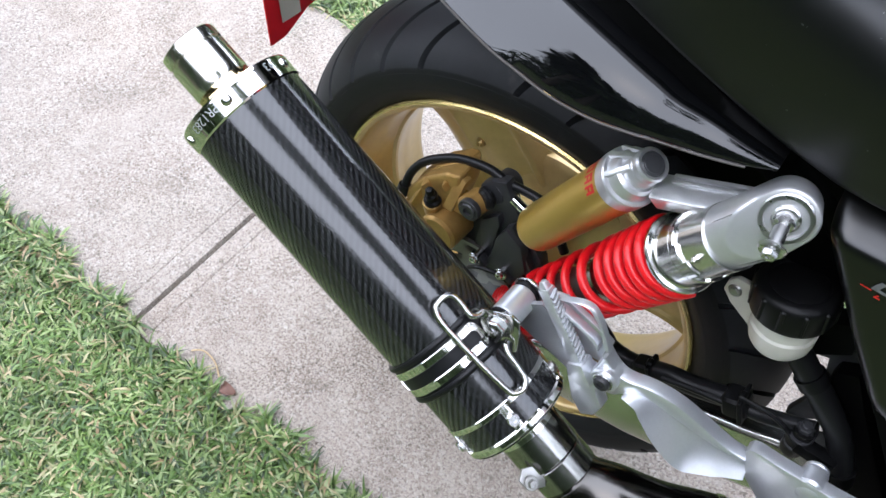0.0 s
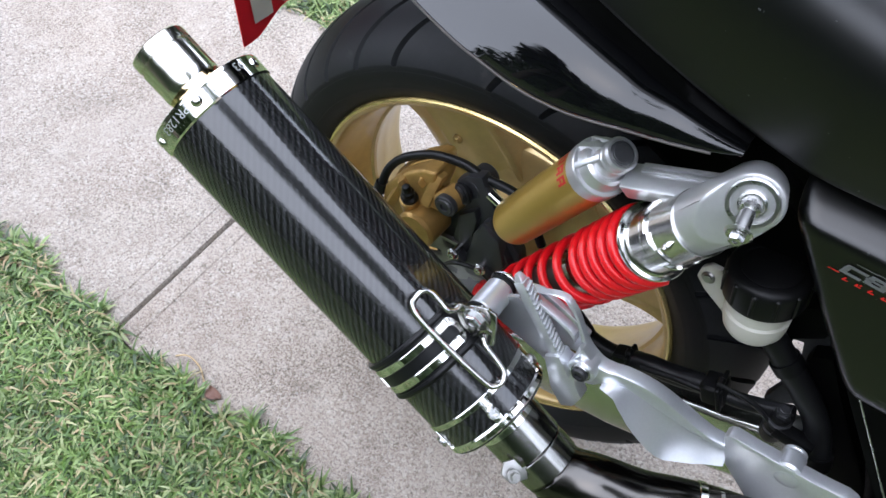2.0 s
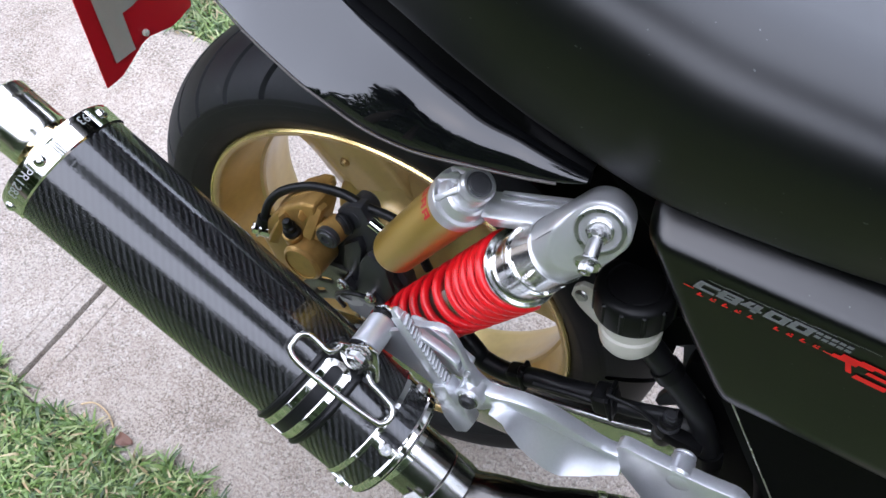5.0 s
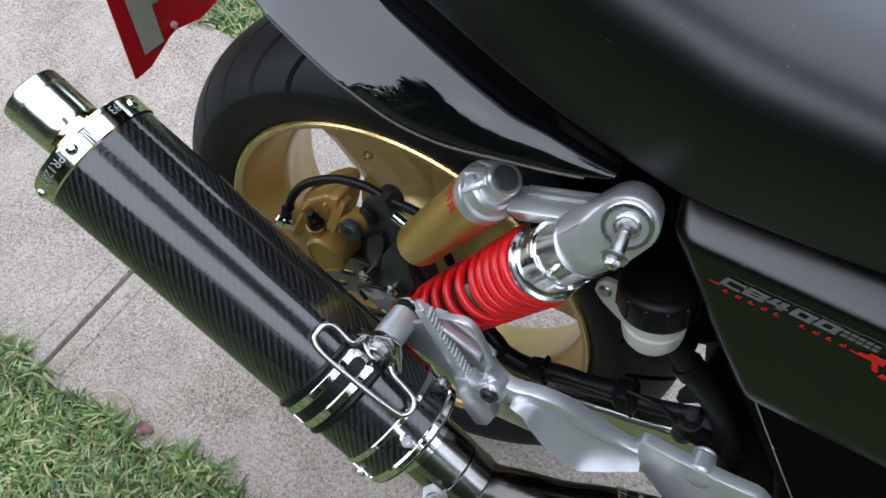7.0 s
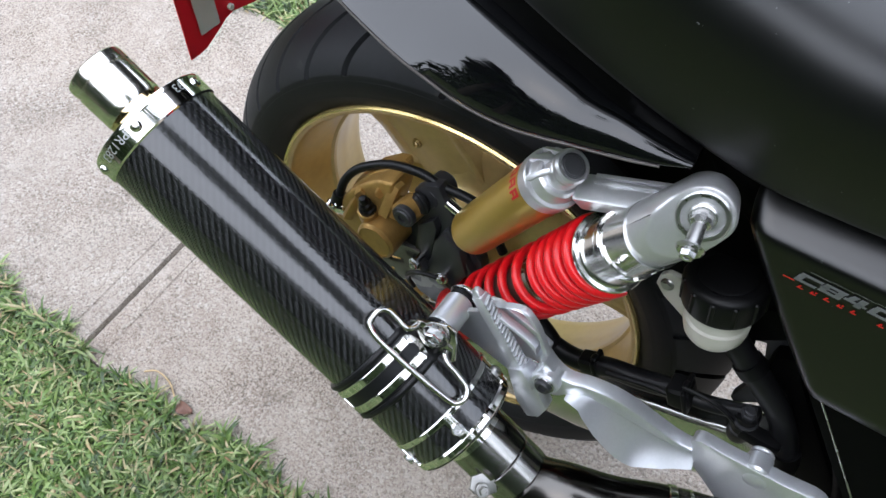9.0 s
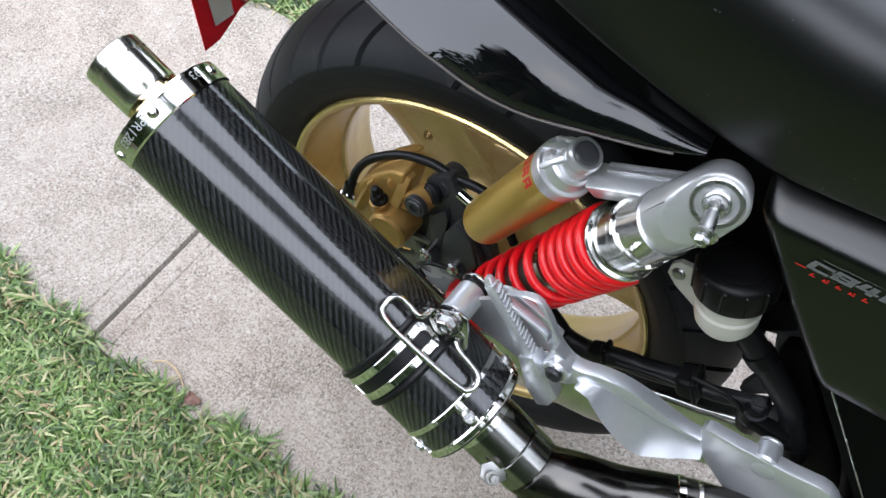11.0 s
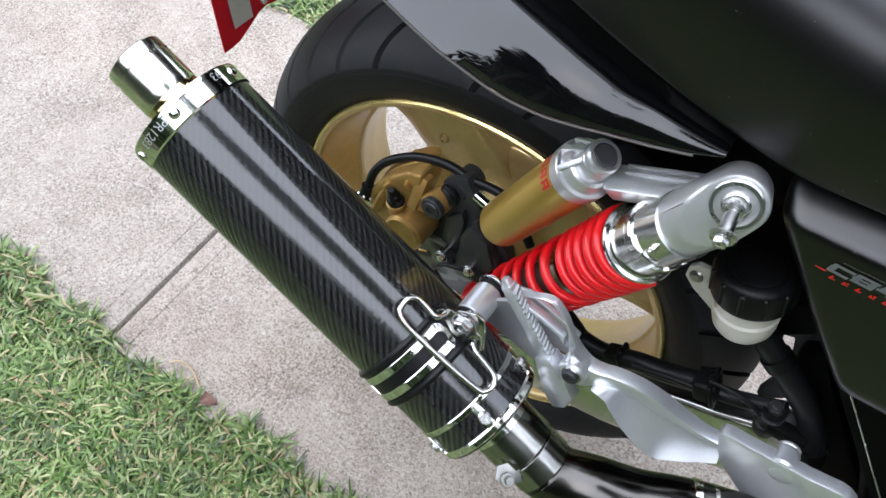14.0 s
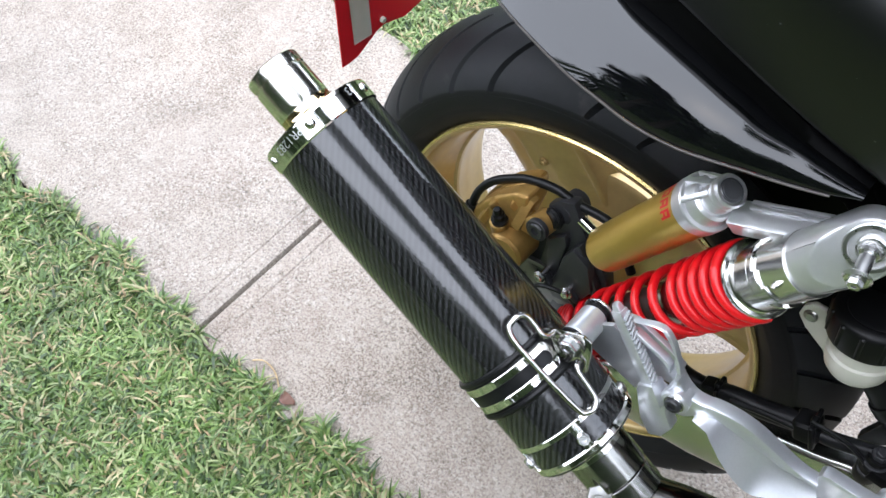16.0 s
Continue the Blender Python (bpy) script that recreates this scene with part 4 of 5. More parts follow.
arm_low = ((0.1795, 0.479), (0.1872, 0.4871), (0.1983, 0.4918), (0.2117, 0.485), (0.2356, 0.4701), (0.2601, 0.4569), (0.2857, 0.4515))
hanger = part("peg_hanger", merged(
    rail(((0.1613, 0.523), (0.1702, 0.5118), (0.1808, 0.5045), (0.195, 0.5047), (0.2121, 0.4991), (0.2307, 0.4884), (0.2514, 0.4725), (0.2736, 0.459), (0.286, 0.4565)), ((0.1602, 0.497), (0.1665, 0.4795)) + arm_low, 0.012, 48, 0.0, 0.0018),
    prism([(x, -0.1685, z) for x, z in ((0.2815, 0.4642), (0.2835, 0.469), (0.2880, 0.4712), (0.3069, 0.4717), (0.3270, 0.4738), (0.3483, 0.4758), (0.3690, 0.4800), (0.3755, 0.4785), (0.3814, 0.4740), (0.3945, 0.458), (0.43, 0.405), (0.43, 0.33), (0.38, 0.35), (0.3504, 0.3857), (0.3379, 0.3946), (0.2944, 0.434))], (0, 1, 0), 0.0115, 0.0014, 2),
    rail(((0.1060, 0.5370), (0.1184, 0.5454), (0.1370, 0.5558), (0.1484, 0.5489), (0.1574, 0.5351), (0.1629, 0.5238), (0.1654, 0.5163)), ((0.1082, 0.5385), (0.1196, 0.5462), (0.1352, 0.5534), (0.1440, 0.5483), (0.1515, 0.5407), (0.1554, 0.5332), (0.1602, 0.5176)), 0.0055, 36, 0.0035, 0.0012),
    rail(((0.110, 0.5370), (0.1170, 0.5385), (0.1475, 0.5300), (0.1550, 0.5255)), ((0.109, 0.5340), (0.1165, 0.5350), (0.1462, 0.5265), (0.157, 0.5180)), 0.007, 24, 0.0015, 0.001),
    rail(((0.1620, 0.5215), (0.1612, 0.510), (0.1585, 0.495)), ((0.1648, 0.5200), (0.1642, 0.510), (0.1618, 0.494)), 0.006, 12, -0.0022, 0.0009),
    prism([(x, -0.1935, z) for x, z in ((0.108, 0.533), (0.1175, 0.5365), (0.1465, 0.528), (0.1625, 0.520), (0.162, 0.493), (0.1478, 0.490), (0.12, 0.510))], (0, 1, 0), 0.005, 0.001),
    thicken(loft([[(0.0955, -0.2015, 0.5165), (0.084, -0.1935, 0.4743)], [(0.1048, -0.2015, 0.5246), (0.0996, -0.1935, 0.4703)], [(0.1224, -0.2015, 0.5178), (0.1206, -0.1935, 0.4647)], [(0.1425, -0.2015, 0.5013), (0.1384, -0.1935, 0.4595)]]), (0, 0.004, 0)),
    prism([(x, -0.2085, z) for x, z in ((0.1405, 0.4838), (0.150, 0.497), (0.163, 0.4949), (0.1700, 0.475), (0.179, 0.4625), (0.1755, 0.4455), (0.1665, 0.4370), (0.1540, 0.451))], (0, 1, 0), 0.012, 0.002),
    rod(0.0118, -0.222, -0.193, (0.0865, 0.0, 0.5105), YAX, 48, 0.0016),
    rod(0.0108, -0.2105, -0.196, (0.1706, 0.0, 0.4985), YAX, 40, 0.0012)), SILVER, bike, "silver cast passenger foot-peg hanger", 24)
part("rubber_bush", merged(ring(0.006, 0.0112, -0.1935, -0.1885, (0.0865, 0.0, 0.5105), YAX, 40, 0.001), ring(0.006, 0.0122, -0.2245, -0.2218, (0.0865, 0.0, 0.5105), YAX, 40, 0.0006)), HOSE, hanger, "black rubber bush")
part("bush_washer", merged(ring(0.006, 0.0128, -0.1885, -0.1865, (0.0865, 0.0, 0.5105), YAX, 40, 0.0006), ring(0.006, 0.0106, -0.1865, -0.184, (0.0865, 0.0, 0.5105), YAX, 40, 0.0008)), STEEL, hanger)
part("hanger_bolt", merged(rod(0.006, -0.2312, -0.2222, (0.0891, 0.0, 0.5171), YAX, 32), rod(0.0104, -0.2329, -0.2309, (0.0891, 0.0, 0.5171), YAX, 32, 0.0006), hexbolt((0.0891, -0.2325, 0.5171), (0, -1, 0), 0.0074, 0.0062)), STEEL, hanger, "hexagonal flange bolt")
guard_rows = []
for k, ((ux, uz), (lx, lz)) in enumerate(zip(even(((0.186, 0.489), (0.1983, 0.495), (0.2117, 0.489), (0.2356, 0.474), (0.2601, 0.461), (0.2866, 0.4555)), 20), even(((0.1876, 0.4903), (0.2011, 0.4925), (0.214, 0.4781), (0.2276, 0.4592), (0.2391, 0.4454), (0.2496, 0.4373), (0.2651, 0.4369), (0.2936, 0.4377)), 20))):
    out = float(np.interp(k, (0, 3, 6, 14, 17, 20), (0.012, 0.024, 0.027, 0.026, 0.020, 0.010)))
    guard_rows.append([Vector((ux + (lx - ux) * t, Y0(ux + (lx - ux) * t) + 0.006 + 0.004 * math.sin(math.pi * t) - out * t, uz + (lz - uz) * t)) for t in (0, 0.15, 0.3, 0.45, 0.6, 0.75, 0.9, 1)])
part("heel_guard", thicken(loft(guard_rows), (0, 0.0025, 0)), SILVER, hanger, "silver heel guard plate", 50)
part("boss", merged(rod(0.0096, -0.168, -0.151, (0.3300, 0.0, 0.4685), YAX, 36, 0.002), ring(0.004, 0.0088, -0.1505, -0.1475, (0.3300, 0.0, 0.4685), YAX, 36, 0.0008)), SILVER, hanger)
for x, z, r in ((0.333, 0.4613, 0.0088), (0.3534, 0.4221, 0.0075)):
    part("dimple", lathe([(r + 0.0012, 0.001), (r, -0.0003), (r * 0.8, -0.0012), (r * 0.4, -0.0018), (0, -0.002)], (x, -0.1682, z), YAX, 32), SILVER, hanger)
part("frame_bolt", merged(ring(0.005, 0.0105, -0.004, 0.002, (0.3802, -0.1685, 0.4536), YAX, 36, 0.001), capbolt((0.3802, -0.1720, 0.4536), (0, -1, 0), 0.0072, 0.004)), STEEL, hanger, "steel socket bolt")
# folded foot-peg
peg_a, peg_b = Vector((0.1042, -0.2045, 0.5495)), Vector((0.1520, -0.2065, 0.4930))
peg_d = (peg_b - peg_a).normalized()
peg_t = axes(peg_d)
peg = part("foot_peg", merged(loft_box(peg_a, peg_b, peg_t, (0.0046, 0.0043), (0.0052, 0.0050), 0.0010), loft_box(peg_a - peg_d * 0.006, peg_a + peg_d * 0.006, peg_t, (0.0022, 0.0026), (0.0047, 0.0045), 0.0012),
                              loft_box(peg_b - peg_d * 0.008, peg_b + peg_d * 0.013, peg_t, (0.0072, 0.0072), (0.0066, 0.0075), 0.0016)), SILVER, hanger, "folded silver foot-peg with a ridged tread")
for k in range(15):
    q = peg_a.lerp(peg_b, 0.07 + 0.059 * k)
    part("ridge", block((0.0034, 0.0092, 0.0026), Matrix.Translation(q + peg_t.col[0] * 0.0049) @ peg_t.to_4x4() @ pose(0, 0, 0, 26), 0.0009, 1), TREAD, peg)
part("peg_bolt", merged(capbolt((0.1708, -0.2105, 0.4988), (0, -1, 0), 0.0064, 0.0048), rod(0.004, -0.001, 0.003, (0.1708, -0.2105, 0.4988), (0, -1, 0), 12)), GREYCAST, hanger, "dark pivot bolt")
part("bolt_washer", ring(0.0062, 0.0080, -0.0016, 0.0006, (0.1708, -0.2105, 0.4988), YAX, 36, 0.0005), STEEL, hanger)

# rear brake caliper and its bracket
caliper = part("brake_caliper", merged(
    prism([(x, -0.116, z) for x, z in ((-0.098, 0.413), (-0.092, 0.435), (-0.079, 0.458), (-0.065, 0.475), (-0.048, 0.491), (-0.033, 0.496), (-0.031, 0.476), (-0.036, 0.452), (-0.026, 0.430), (-0.031, 0.400), (-0.056, 0.372), (-0.080, 0.377))], (0, 1, 0), 0.036, 0.005, 3),
    prism([(x, -0.1, z) for x, z in ((-0.092, 0.435), (-0.085, 0.453), (-0.070, 0.473), (-0.051, 0.490), (-0.040, 0.494), (-0.037, 0.484), (-0.045, 0.469), (-0.054, 0.455), (-0.071, 0.440))], (0, 1, 0), 0.03, 0.005, 3),
    loft_box((-0.0348, -0.1210, 0.4605), (-0.0324, -0.1060, 0.4897), axes((0.02, 0.01, 0.07)), (0.005, 0.0055), (0.005, 0.0055), 0.0015),
    loft_box((-0.0788, -0.1210, 0.4237), (-0.0717, -0.1120, 0.4528), axes((0.01, 0.009, 0.031)), (0.0045, 0.0035), (0.0035, 0.003), 0.0012),
    loft_box((-0.0672, -0.1180, 0.4646), (-0.0638, -0.1120, 0.4675), axes((0.01, 0.004, 0.01)), (0.004, 0.007), (0.004, 0.006), 0.0012),
    loft_box((-0.0450, -0.1180, 0.4789), (-0.0444, -0.1120, 0.4799), axes((0.01, 0.004, 0.01)), (0.004, 0.006), (0.004, 0.005), 0.0012),
    rod(0.0095, -0.014, 0.004, (-0.0550, -0.1200, 0.4481), (-0.1, -0.3, 1), 24, 0.001),
    rod(0.0125, -0.004, 0.02, (-0.0155, -0.1200, 0.4718), (0.1, 1, 0), 28, 0.003),
    loft_box((-0.0361, -0.1120, 0.4644), (-0.0186, -0.1120, 0.4658), axes((1, 0, 0.4)), (0.010, 0.008), (0.010, 0.008), 0.003)), GOLDCAST, bike, "gold painted rear brake caliper")
PISTON = Vector((-0.0385, -0.1280, 0.4268))
part("piston_cover", merged(rod(0.0205, -0.004, 0.03, PISTON, YAX, 40, 0.002), ring(0.0165, 0.0182, -0.0052, 0.0, PISTON, YAX, 40, 0.0005)), GOLDCAST, caliper)
part("bleed_nipple", lathe([(0, 0.017), (0.003, 0.0165), (0.0045, 0.014), (0.0042, 0.009), (0.006, 0.0075), (0.0062, 0.002), (0.0085, 0.0), (0.0085, -0.006)], (-0.0552, -0.1210, 0.4555), (-0.1, -0.3, 1), 20), BLACKPLASTIC, caliper, "black rubber bleed nipple cap")
part("slide_pin", merged(capbolt((-0.0124, -0.1245, 0.4761), (0, -1, 0), 0.0085, 0.004), ring(0.009, 0.0112, -0.0025, 0.004, (-0.0124, -0.1245, 0.4761), (0, 1, 0), 28, 0.0008)), GREYCAST, caliper)
part("banjo_bolt", merged(rod(0.008, -0.010, 0.004, (-0.0960, -0.1160, 0.4258), (-0.75, -0.5, 0.35), 20), hexbolt((-0.0965, -0.1180, 0.4266), (-0.75, -0.5, 0.35), 0.006, 0.007)), CHROME, caliper, "chromed banjo bolt")
carrier = part("caliper_bracket", merged(
    prism([(x, -0.102, z) for x, z in ((-0.0184, 0.4863), (-0.0086, 0.4985), (0.0066, 0.5063), (0.0188, 0.4854), (0.0371, 0.4623), (0.0585, 0.4391), (0.0725, 0.3971), (0.0274, 0.3384), (-0.0044, 0.3418), (-0.0203, 0.3680), (-0.0133, 0.3966), (-0.0110, 0.4370), (-0.0157, 0.4656))], (0, 1, 0), 0.014, 0.003, 2),
    prism([(x, -0.11, z) for x, z in ((-0.0063, 0.4544), (0.0094, 0.4710), (0.0135, 0.4606), (0.0116, 0.4281), (0.0080, 0.3972), (0.0010, 0.4024), (-0.0025, 0.4301))], (0, 1, 0), 0.009, 0.002, 2),
    prism([(x, -0.112, z) for x, z in ((0.0203, 0.4652), (0.0267, 0.4722), (0.0561, 0.4307), (0.0541, 0.4186), (0.0467, 0.4231))], (0, 1, 0), 0.009, 0.002, 2),
    prism([(x, -0.116, z) for x, z in ((0.0143, 0.4486), (0.0226, 0.4683), (0.0418, 0.4572), (0.0529, 0.4281), (0.0401, 0.3950), (0.0148, 0.3880), (0.0086, 0.4058), (0.0132, 0.4269))], (0, 1, 0), 0.012, 0.004, 2),
    rod(0.0128, 0.0, 0.03, (-0.0030, -0.102, 0.4850), (0.1, 1, 0), 32, 0.003)), GREYCAST, bike, "dark grey cast caliper bracket", 30)
part("brake_pad", prism([(x, -0.094, z) for x, z in ((-0.0386, 0.4387), (-0.0027, 0.4688), (0.0071, 0.3859), (-0.0197, 0.3503), (-0.0401, 0.3725))], (0, 1, 0), 0.007, 0.0015), GREYCAST, caliper, "dark brake pad edge")
part("pin_boot", merged(rod(0.0098, -0.006, 0.004, (-0.0068, -0.1050, 0.4800), (0.35, 1, 0.1), 28, 0.002), ring(0.008, 0.0112, -0.003, 0.001, (-0.0068, -0.1050, 0.4800), (0.35, 1, 0.1), 28, 0.001)), HOSE, carrier, "black rubber slide pin boot")
for x, z in ((0.0016, 0.4154), (0.0320, 0.4168)):
    part("bracket_bolt", merged(hexbolt((x, -0.122, z), (0, -1, 0), 0.0044, 0.005), rod(0.0036, -0.002, 0.02, (x, -0.122, z), YAX, 14)), STEEL, carrier)
part("bracket_lug", merged(*[block((0.014, 0.012, 0.006), Matrix.Translation((x + 0.006, -0.116, z - 0.004)) @ pose(0, 0, 0, 0, 35), 0.002, 1) for x, z in ((0.0016, 0.4154), (0.0320, 0.4168))]), GREYCAST, carrier)
part("rod_stay", tube([(0.016, -0.1, 0.492), (0.054, -0.1, 0.478)], 0.005, 12, 2), CHROME, carrier)
part("sensor_cable", tube([(0.0, -0.118, 0.372), (-0.004, -0.125, 0.395), (0.012, -0.128, 0.415), (0.035, -0.12, 0.41), (0.05, -0.11, 0.38)], 0.0024, 8, 6), HOSE, carrier)
hose = part("brake_hose", tube([(-0.0953, -0.1160, 0.4262), (-0.0939, -0.1130, 0.4376), (-0.0927, -0.1060, 0.4530), (-0.0843, -0.1000, 0.4678), (-0.0692, -0.0960, 0.4805), (-0.0482, -0.0940, 0.4930), (-0.0190, -0.0920, 0.4997), (0.0049, -0.0920, 0.4978), (0.045, -0.092, 0.497), (0.075, -0.095, 0.46)], 0.0044, 14, 8), HOSE, bike, "black rubber brake hose")
part("ferrule", tube([(-0.0953, -0.1160, 0.4262), (-0.0946, -0.1145, 0.4320), (-0.0938, -0.1120, 0.4400)], 0.0068, 14, 4), HOSE, hose)

# brake fluid reservoir and hoses
CUP = Vector((0.2490, -0.139, 0.5785))
CUPD = Vector((-0.2, 0.0, 1)).normalized()
cup = part("fluid_reservoir", merged(
    lathe([(0, -0.025), (0.0120, -0.025), (0.0178, -0.0226), (0.0205, -0.018), (0.0217, -0.012), (0.0221, -0.004), (0.0208, -0.0022), (0.0210, 0.016), (0.016, 0.018)], CUP, CUPD, 56),
    prism([(x, -0.1385, z) for x, z in ((0.2045, 0.5725), (0.2045, 0.5823), (0.2089, 0.5877), (0.2172, 0.5886), (0.2300, 0.5760), (0.2440, 0.5690), (0.2420, 0.5400), (0.2312, 0.5532), (0.213, 0.5641))], (0.1, 1, 0.0), 0.005, 0.0015)), NYLON, bike, "milky nylon brake fluid reservoir")
lid = part("cap", lathe([(0, 0.0375), (0.016, 0.0375), (0.0185, 0.0365), (0.0195, 0.0372), (0.0235, 0.0368), (0.0262, 0.0345), (0.0272, 0.031), (0.0274, 0.016), (0.0264, 0.0125), (0.021, 0.0125)], CUP, CUPD, 72), BLACKPLASTIC, cup, "black screw cap with scalloped rim")
for k in range(12):
    a = radians(30 * k)
    part("grip_rib", rod(0.0020, 0.0145, 0.0335, CUP + axes(CUPD) @ Vector((0.0262 * math.cos(a), 0.0262 * math.sin(a), 0)), CUPD, 10, 0.001), BLACKPLASTIC, lid)
part("mount_bolt", merged(rod(0.0050, -0.001, 0.0012, (0.2118, -0.1392, 0.5775), (-0.1, -1, 0.1), 24), rod(0.0034, 0.001, 0.0026, (0.2118, -0.1392, 0.5775), (-0.1, -1, 0.1), 6, 0.0004)), CLAMP, cup)
thick_hose = part("reservoir_hose", tube([(0.2648, -0.125, 0.5455), (0.2744, -0.125, 0.5379), (0.2883, -0.125, 0.5256), (0.3087, -0.125, 0.5077), (0.3287, -0.125, 0.4870), (0.3450, -0.125, 0.4576), (0.3611, -0.125, 0.4126)], 0.0098, 20, 8), HOSE, bike, "thick black rubber hose")
for q0, q1 in (((0.2851, -0.125, 0.5280), (0.2931, -0.125, 0.5215)), ((0.3465, -0.125, 0.4544), (0.3518, -0.125, 0.4399))):
    part("hose_collar", tube([q0, q1], 0.0116, 20, 2), BLACKPLASTIC, thick_hose)
harness = part("cable_harness", merged(
    tube([(0.12, -0.128, 0.45), (0.1439, -0.132, 0.4373), (0.1543, -0.132, 0.4287), (0.1764, -0.132, 0.4287), (0.2048, -0.132, 0.4424), (0.2283, -0.132, 0.4499), (0.2562, -0.132, 0.4629)], 0.0088, 16, 8),
    tube([(0.2529, -0.13, 0.4563), (0.2781, -0.13, 0.4632), (0.3004, -0.13, 0.4753), (0.3146, -0.13, 0.4843)], 0.0066, 12, 8),
    tube([(0.2581, -0.138, 0.4776), (0.276, -0.138, 0.4799), (0.2907, -0.138, 0.4779), (0.3044, -0.138, 0.4702)], 0.0018, 8, 8),
    tube([(0.2566, -0.14, 0.4642), (0.2299, -0.14, 0.4559), (0.2028, -0.14, 0.4442)], 0.0026, 8, 8)), HOSE, bike, "black hoses strapped together along the swingarm")
for x, z, d, s in ((0.1875, 0.4342, 0.45, 0.020), (0.2597, 0.4629, 0.42, 0.025)):
    m = Matrix.Translation((x, -0.132, z)) @ Matrix.Rotation(-d, 4, "Y")
    part("tie", merged(block((0.020, s * 0.88, s * 0.88), m, 0.006, 3), block((0.004, s, s), m @ pose(0.006, 0, 0), 0.006, 3), block((0.006, 0.008, 0.005), m @ pose(0.006, -0.002, s * 0.5), 0.0015, 1)), BLACKPLASTIC, harness)
switch = part("brake_switch", merged(
    lathe([(0, -0.03), (0.008, -0.03), (0.0092, -0.026), (0.0092, -0.018), (0.0082, -0.017), (0.0082, -0.014), (0.0092, -0.013), (0.0092, -0.006), (0.0075, -0.004), (0.0075, 0.002), (0.0085, 0.003), (0.0085, 0.007), (0, 0.007)], (0.309, -0.132, 0.475), (-0.1, -0.1, 1), 28),
    block((0.03, 0.012, 0.012), Matrix.Translation((0.325, -0.135, 0.465)), 0.002)), BLACKPLASTIC, bike, "black rear brake light switch")
part("switch_nut", merged(rod(0.0066, -0.002, 0.0045, (0.3083, -0.1327, 0.482), (-0.1, -0.1, 1), 6, 0.0008), rod(0.0038, 0.004, 0.0065, (0.3083, -0.1327, 0.482), (-0.1, -0.1, 1), 20, 0.0006)), GREYCAST, switch)
for at in (-0.0155, -0.0025):
    part("switch_ring", ring(0.0075, 0.0098, at, at + 0.002, (0.309, -0.132, 0.475), (-0.1, -0.1, 1), 32, 0.0005), GREYCAST, switch)

# bodywork: stations from tail to nose, each with its lower lip and its upper edge
cowl_rows, trim_rows = [], []
for x, yl, zl, yu, zu, ys, zs in (
        (-0.42, -0.04, 0.75, -0.015, 0.79, -0.012, 0.8), (-0.3, -0.068, 0.717, -0.038, 0.77, -0.03, 0.785), (-0.2, -0.1, 0.7, -0.06, 0.757, -0.05, 0.78),
        (-0.095, -0.133, 0.687, -0.095, 0.742, -0.085, 0.772), (-0.05, -0.15, 0.683, -0.11, 0.737, -0.105, 0.768), (0.0, -0.166, 0.68, -0.127, 0.734, -0.137, 0.763),
        (0.03, -0.175, 0.682, -0.137, 0.732, -0.147, 0.759), (0.06, -0.1825, 0.684, -0.1475, 0.7313, -0.156, 0.7545), (0.09, -0.186, 0.688, -0.158, 0.729, -0.164, 0.749),
        (0.115, -0.1865, 0.694, -0.1615, 0.7255, -0.168, 0.743), (0.132, -0.185, 0.698, -0.1643, 0.7214, -0.17, 0.738), (0.15, -0.182, 0.7005, -0.1665, 0.7185, -0.1695, 0.731),
        (0.165, -0.18, 0.703, -0.1685, 0.716, -0.168, 0.726), (0.18, -0.177, 0.7055, -0.169, 0.7135, -0.167, 0.722), (0.195, -0.1725, 0.7085, -0.1675, 0.711, -0.1655, 0.716)):
    fore = float(np.interp(x, (-0.1, 0.0, 0.1, 0.15), (0.014, 0.013, 0.006, 0.0)))
    xl, yl, zl = x + 0.27 * fore, yl - 0.53 * fore, zl + 0.80 * fore
    h, w = zu - zl, yu - yl
    belly = float(np.interp(x, (-0.02, 0.1), (0.12, 0.34)))
    row = [(xl, yl + 0.02, zl - 0.001), (xl, yl + 0.0012, zl - 0.0012), (xl, yl, zl + 0.0004)]
    for t in (0.1, 0.22, 0.36, 0.5, 0.64, 0.78, 0.9):
        k0, k1, k2 = (1 - t) ** 2, 2 * t * (1 - t), t * t
        row.append((xl + (x - xl) * t, k0 * yl + k1 * (yl + 0.5 * w - belly * h) + k2 * yu, k0 * (zl + 0.0006) + k1 * (zl + 0.5 * h + belly * w) + k2 * zu))
    row += [(x, yu, zu), (x, yu + 0.003, zu + 0.0002), (x, yu + 0.006, zu - 0.008)]
    cowl_rows.append([Vector(p) for p in row])
    trim_rows.append([Vector(p) for p in ((x, yu + 0.0025, zu - 0.008), (x, yu + 0.003, zu - 0.001), (x, yu + (ys - yu) * 0.5, zu + (zs - zu) * 0.4), (x, ys + 0.004, zs), (x, ys + 0.02, zs + 0.002))])
cowl = part("tail_cowl", thicken(loft(resample(cowl_rows, 5)), (0, 0.003, 0)), GLOSS, bike, "gloss black tail cowl mirroring the sky", 60)
part("seat_trim", thicken(loft(resample(trim_rows, 5)), (0, 0.003, -0.002)), FRAMEBLACK, bike, "matt black trim strip under the seat edge", 60)
part("cowl_lip", tube([r[2] + Vector((0, -0.0008, -0.001)) for r in cowl_rows[:14]], 0.0008, 10, 5), LIPGLINT, cowl)

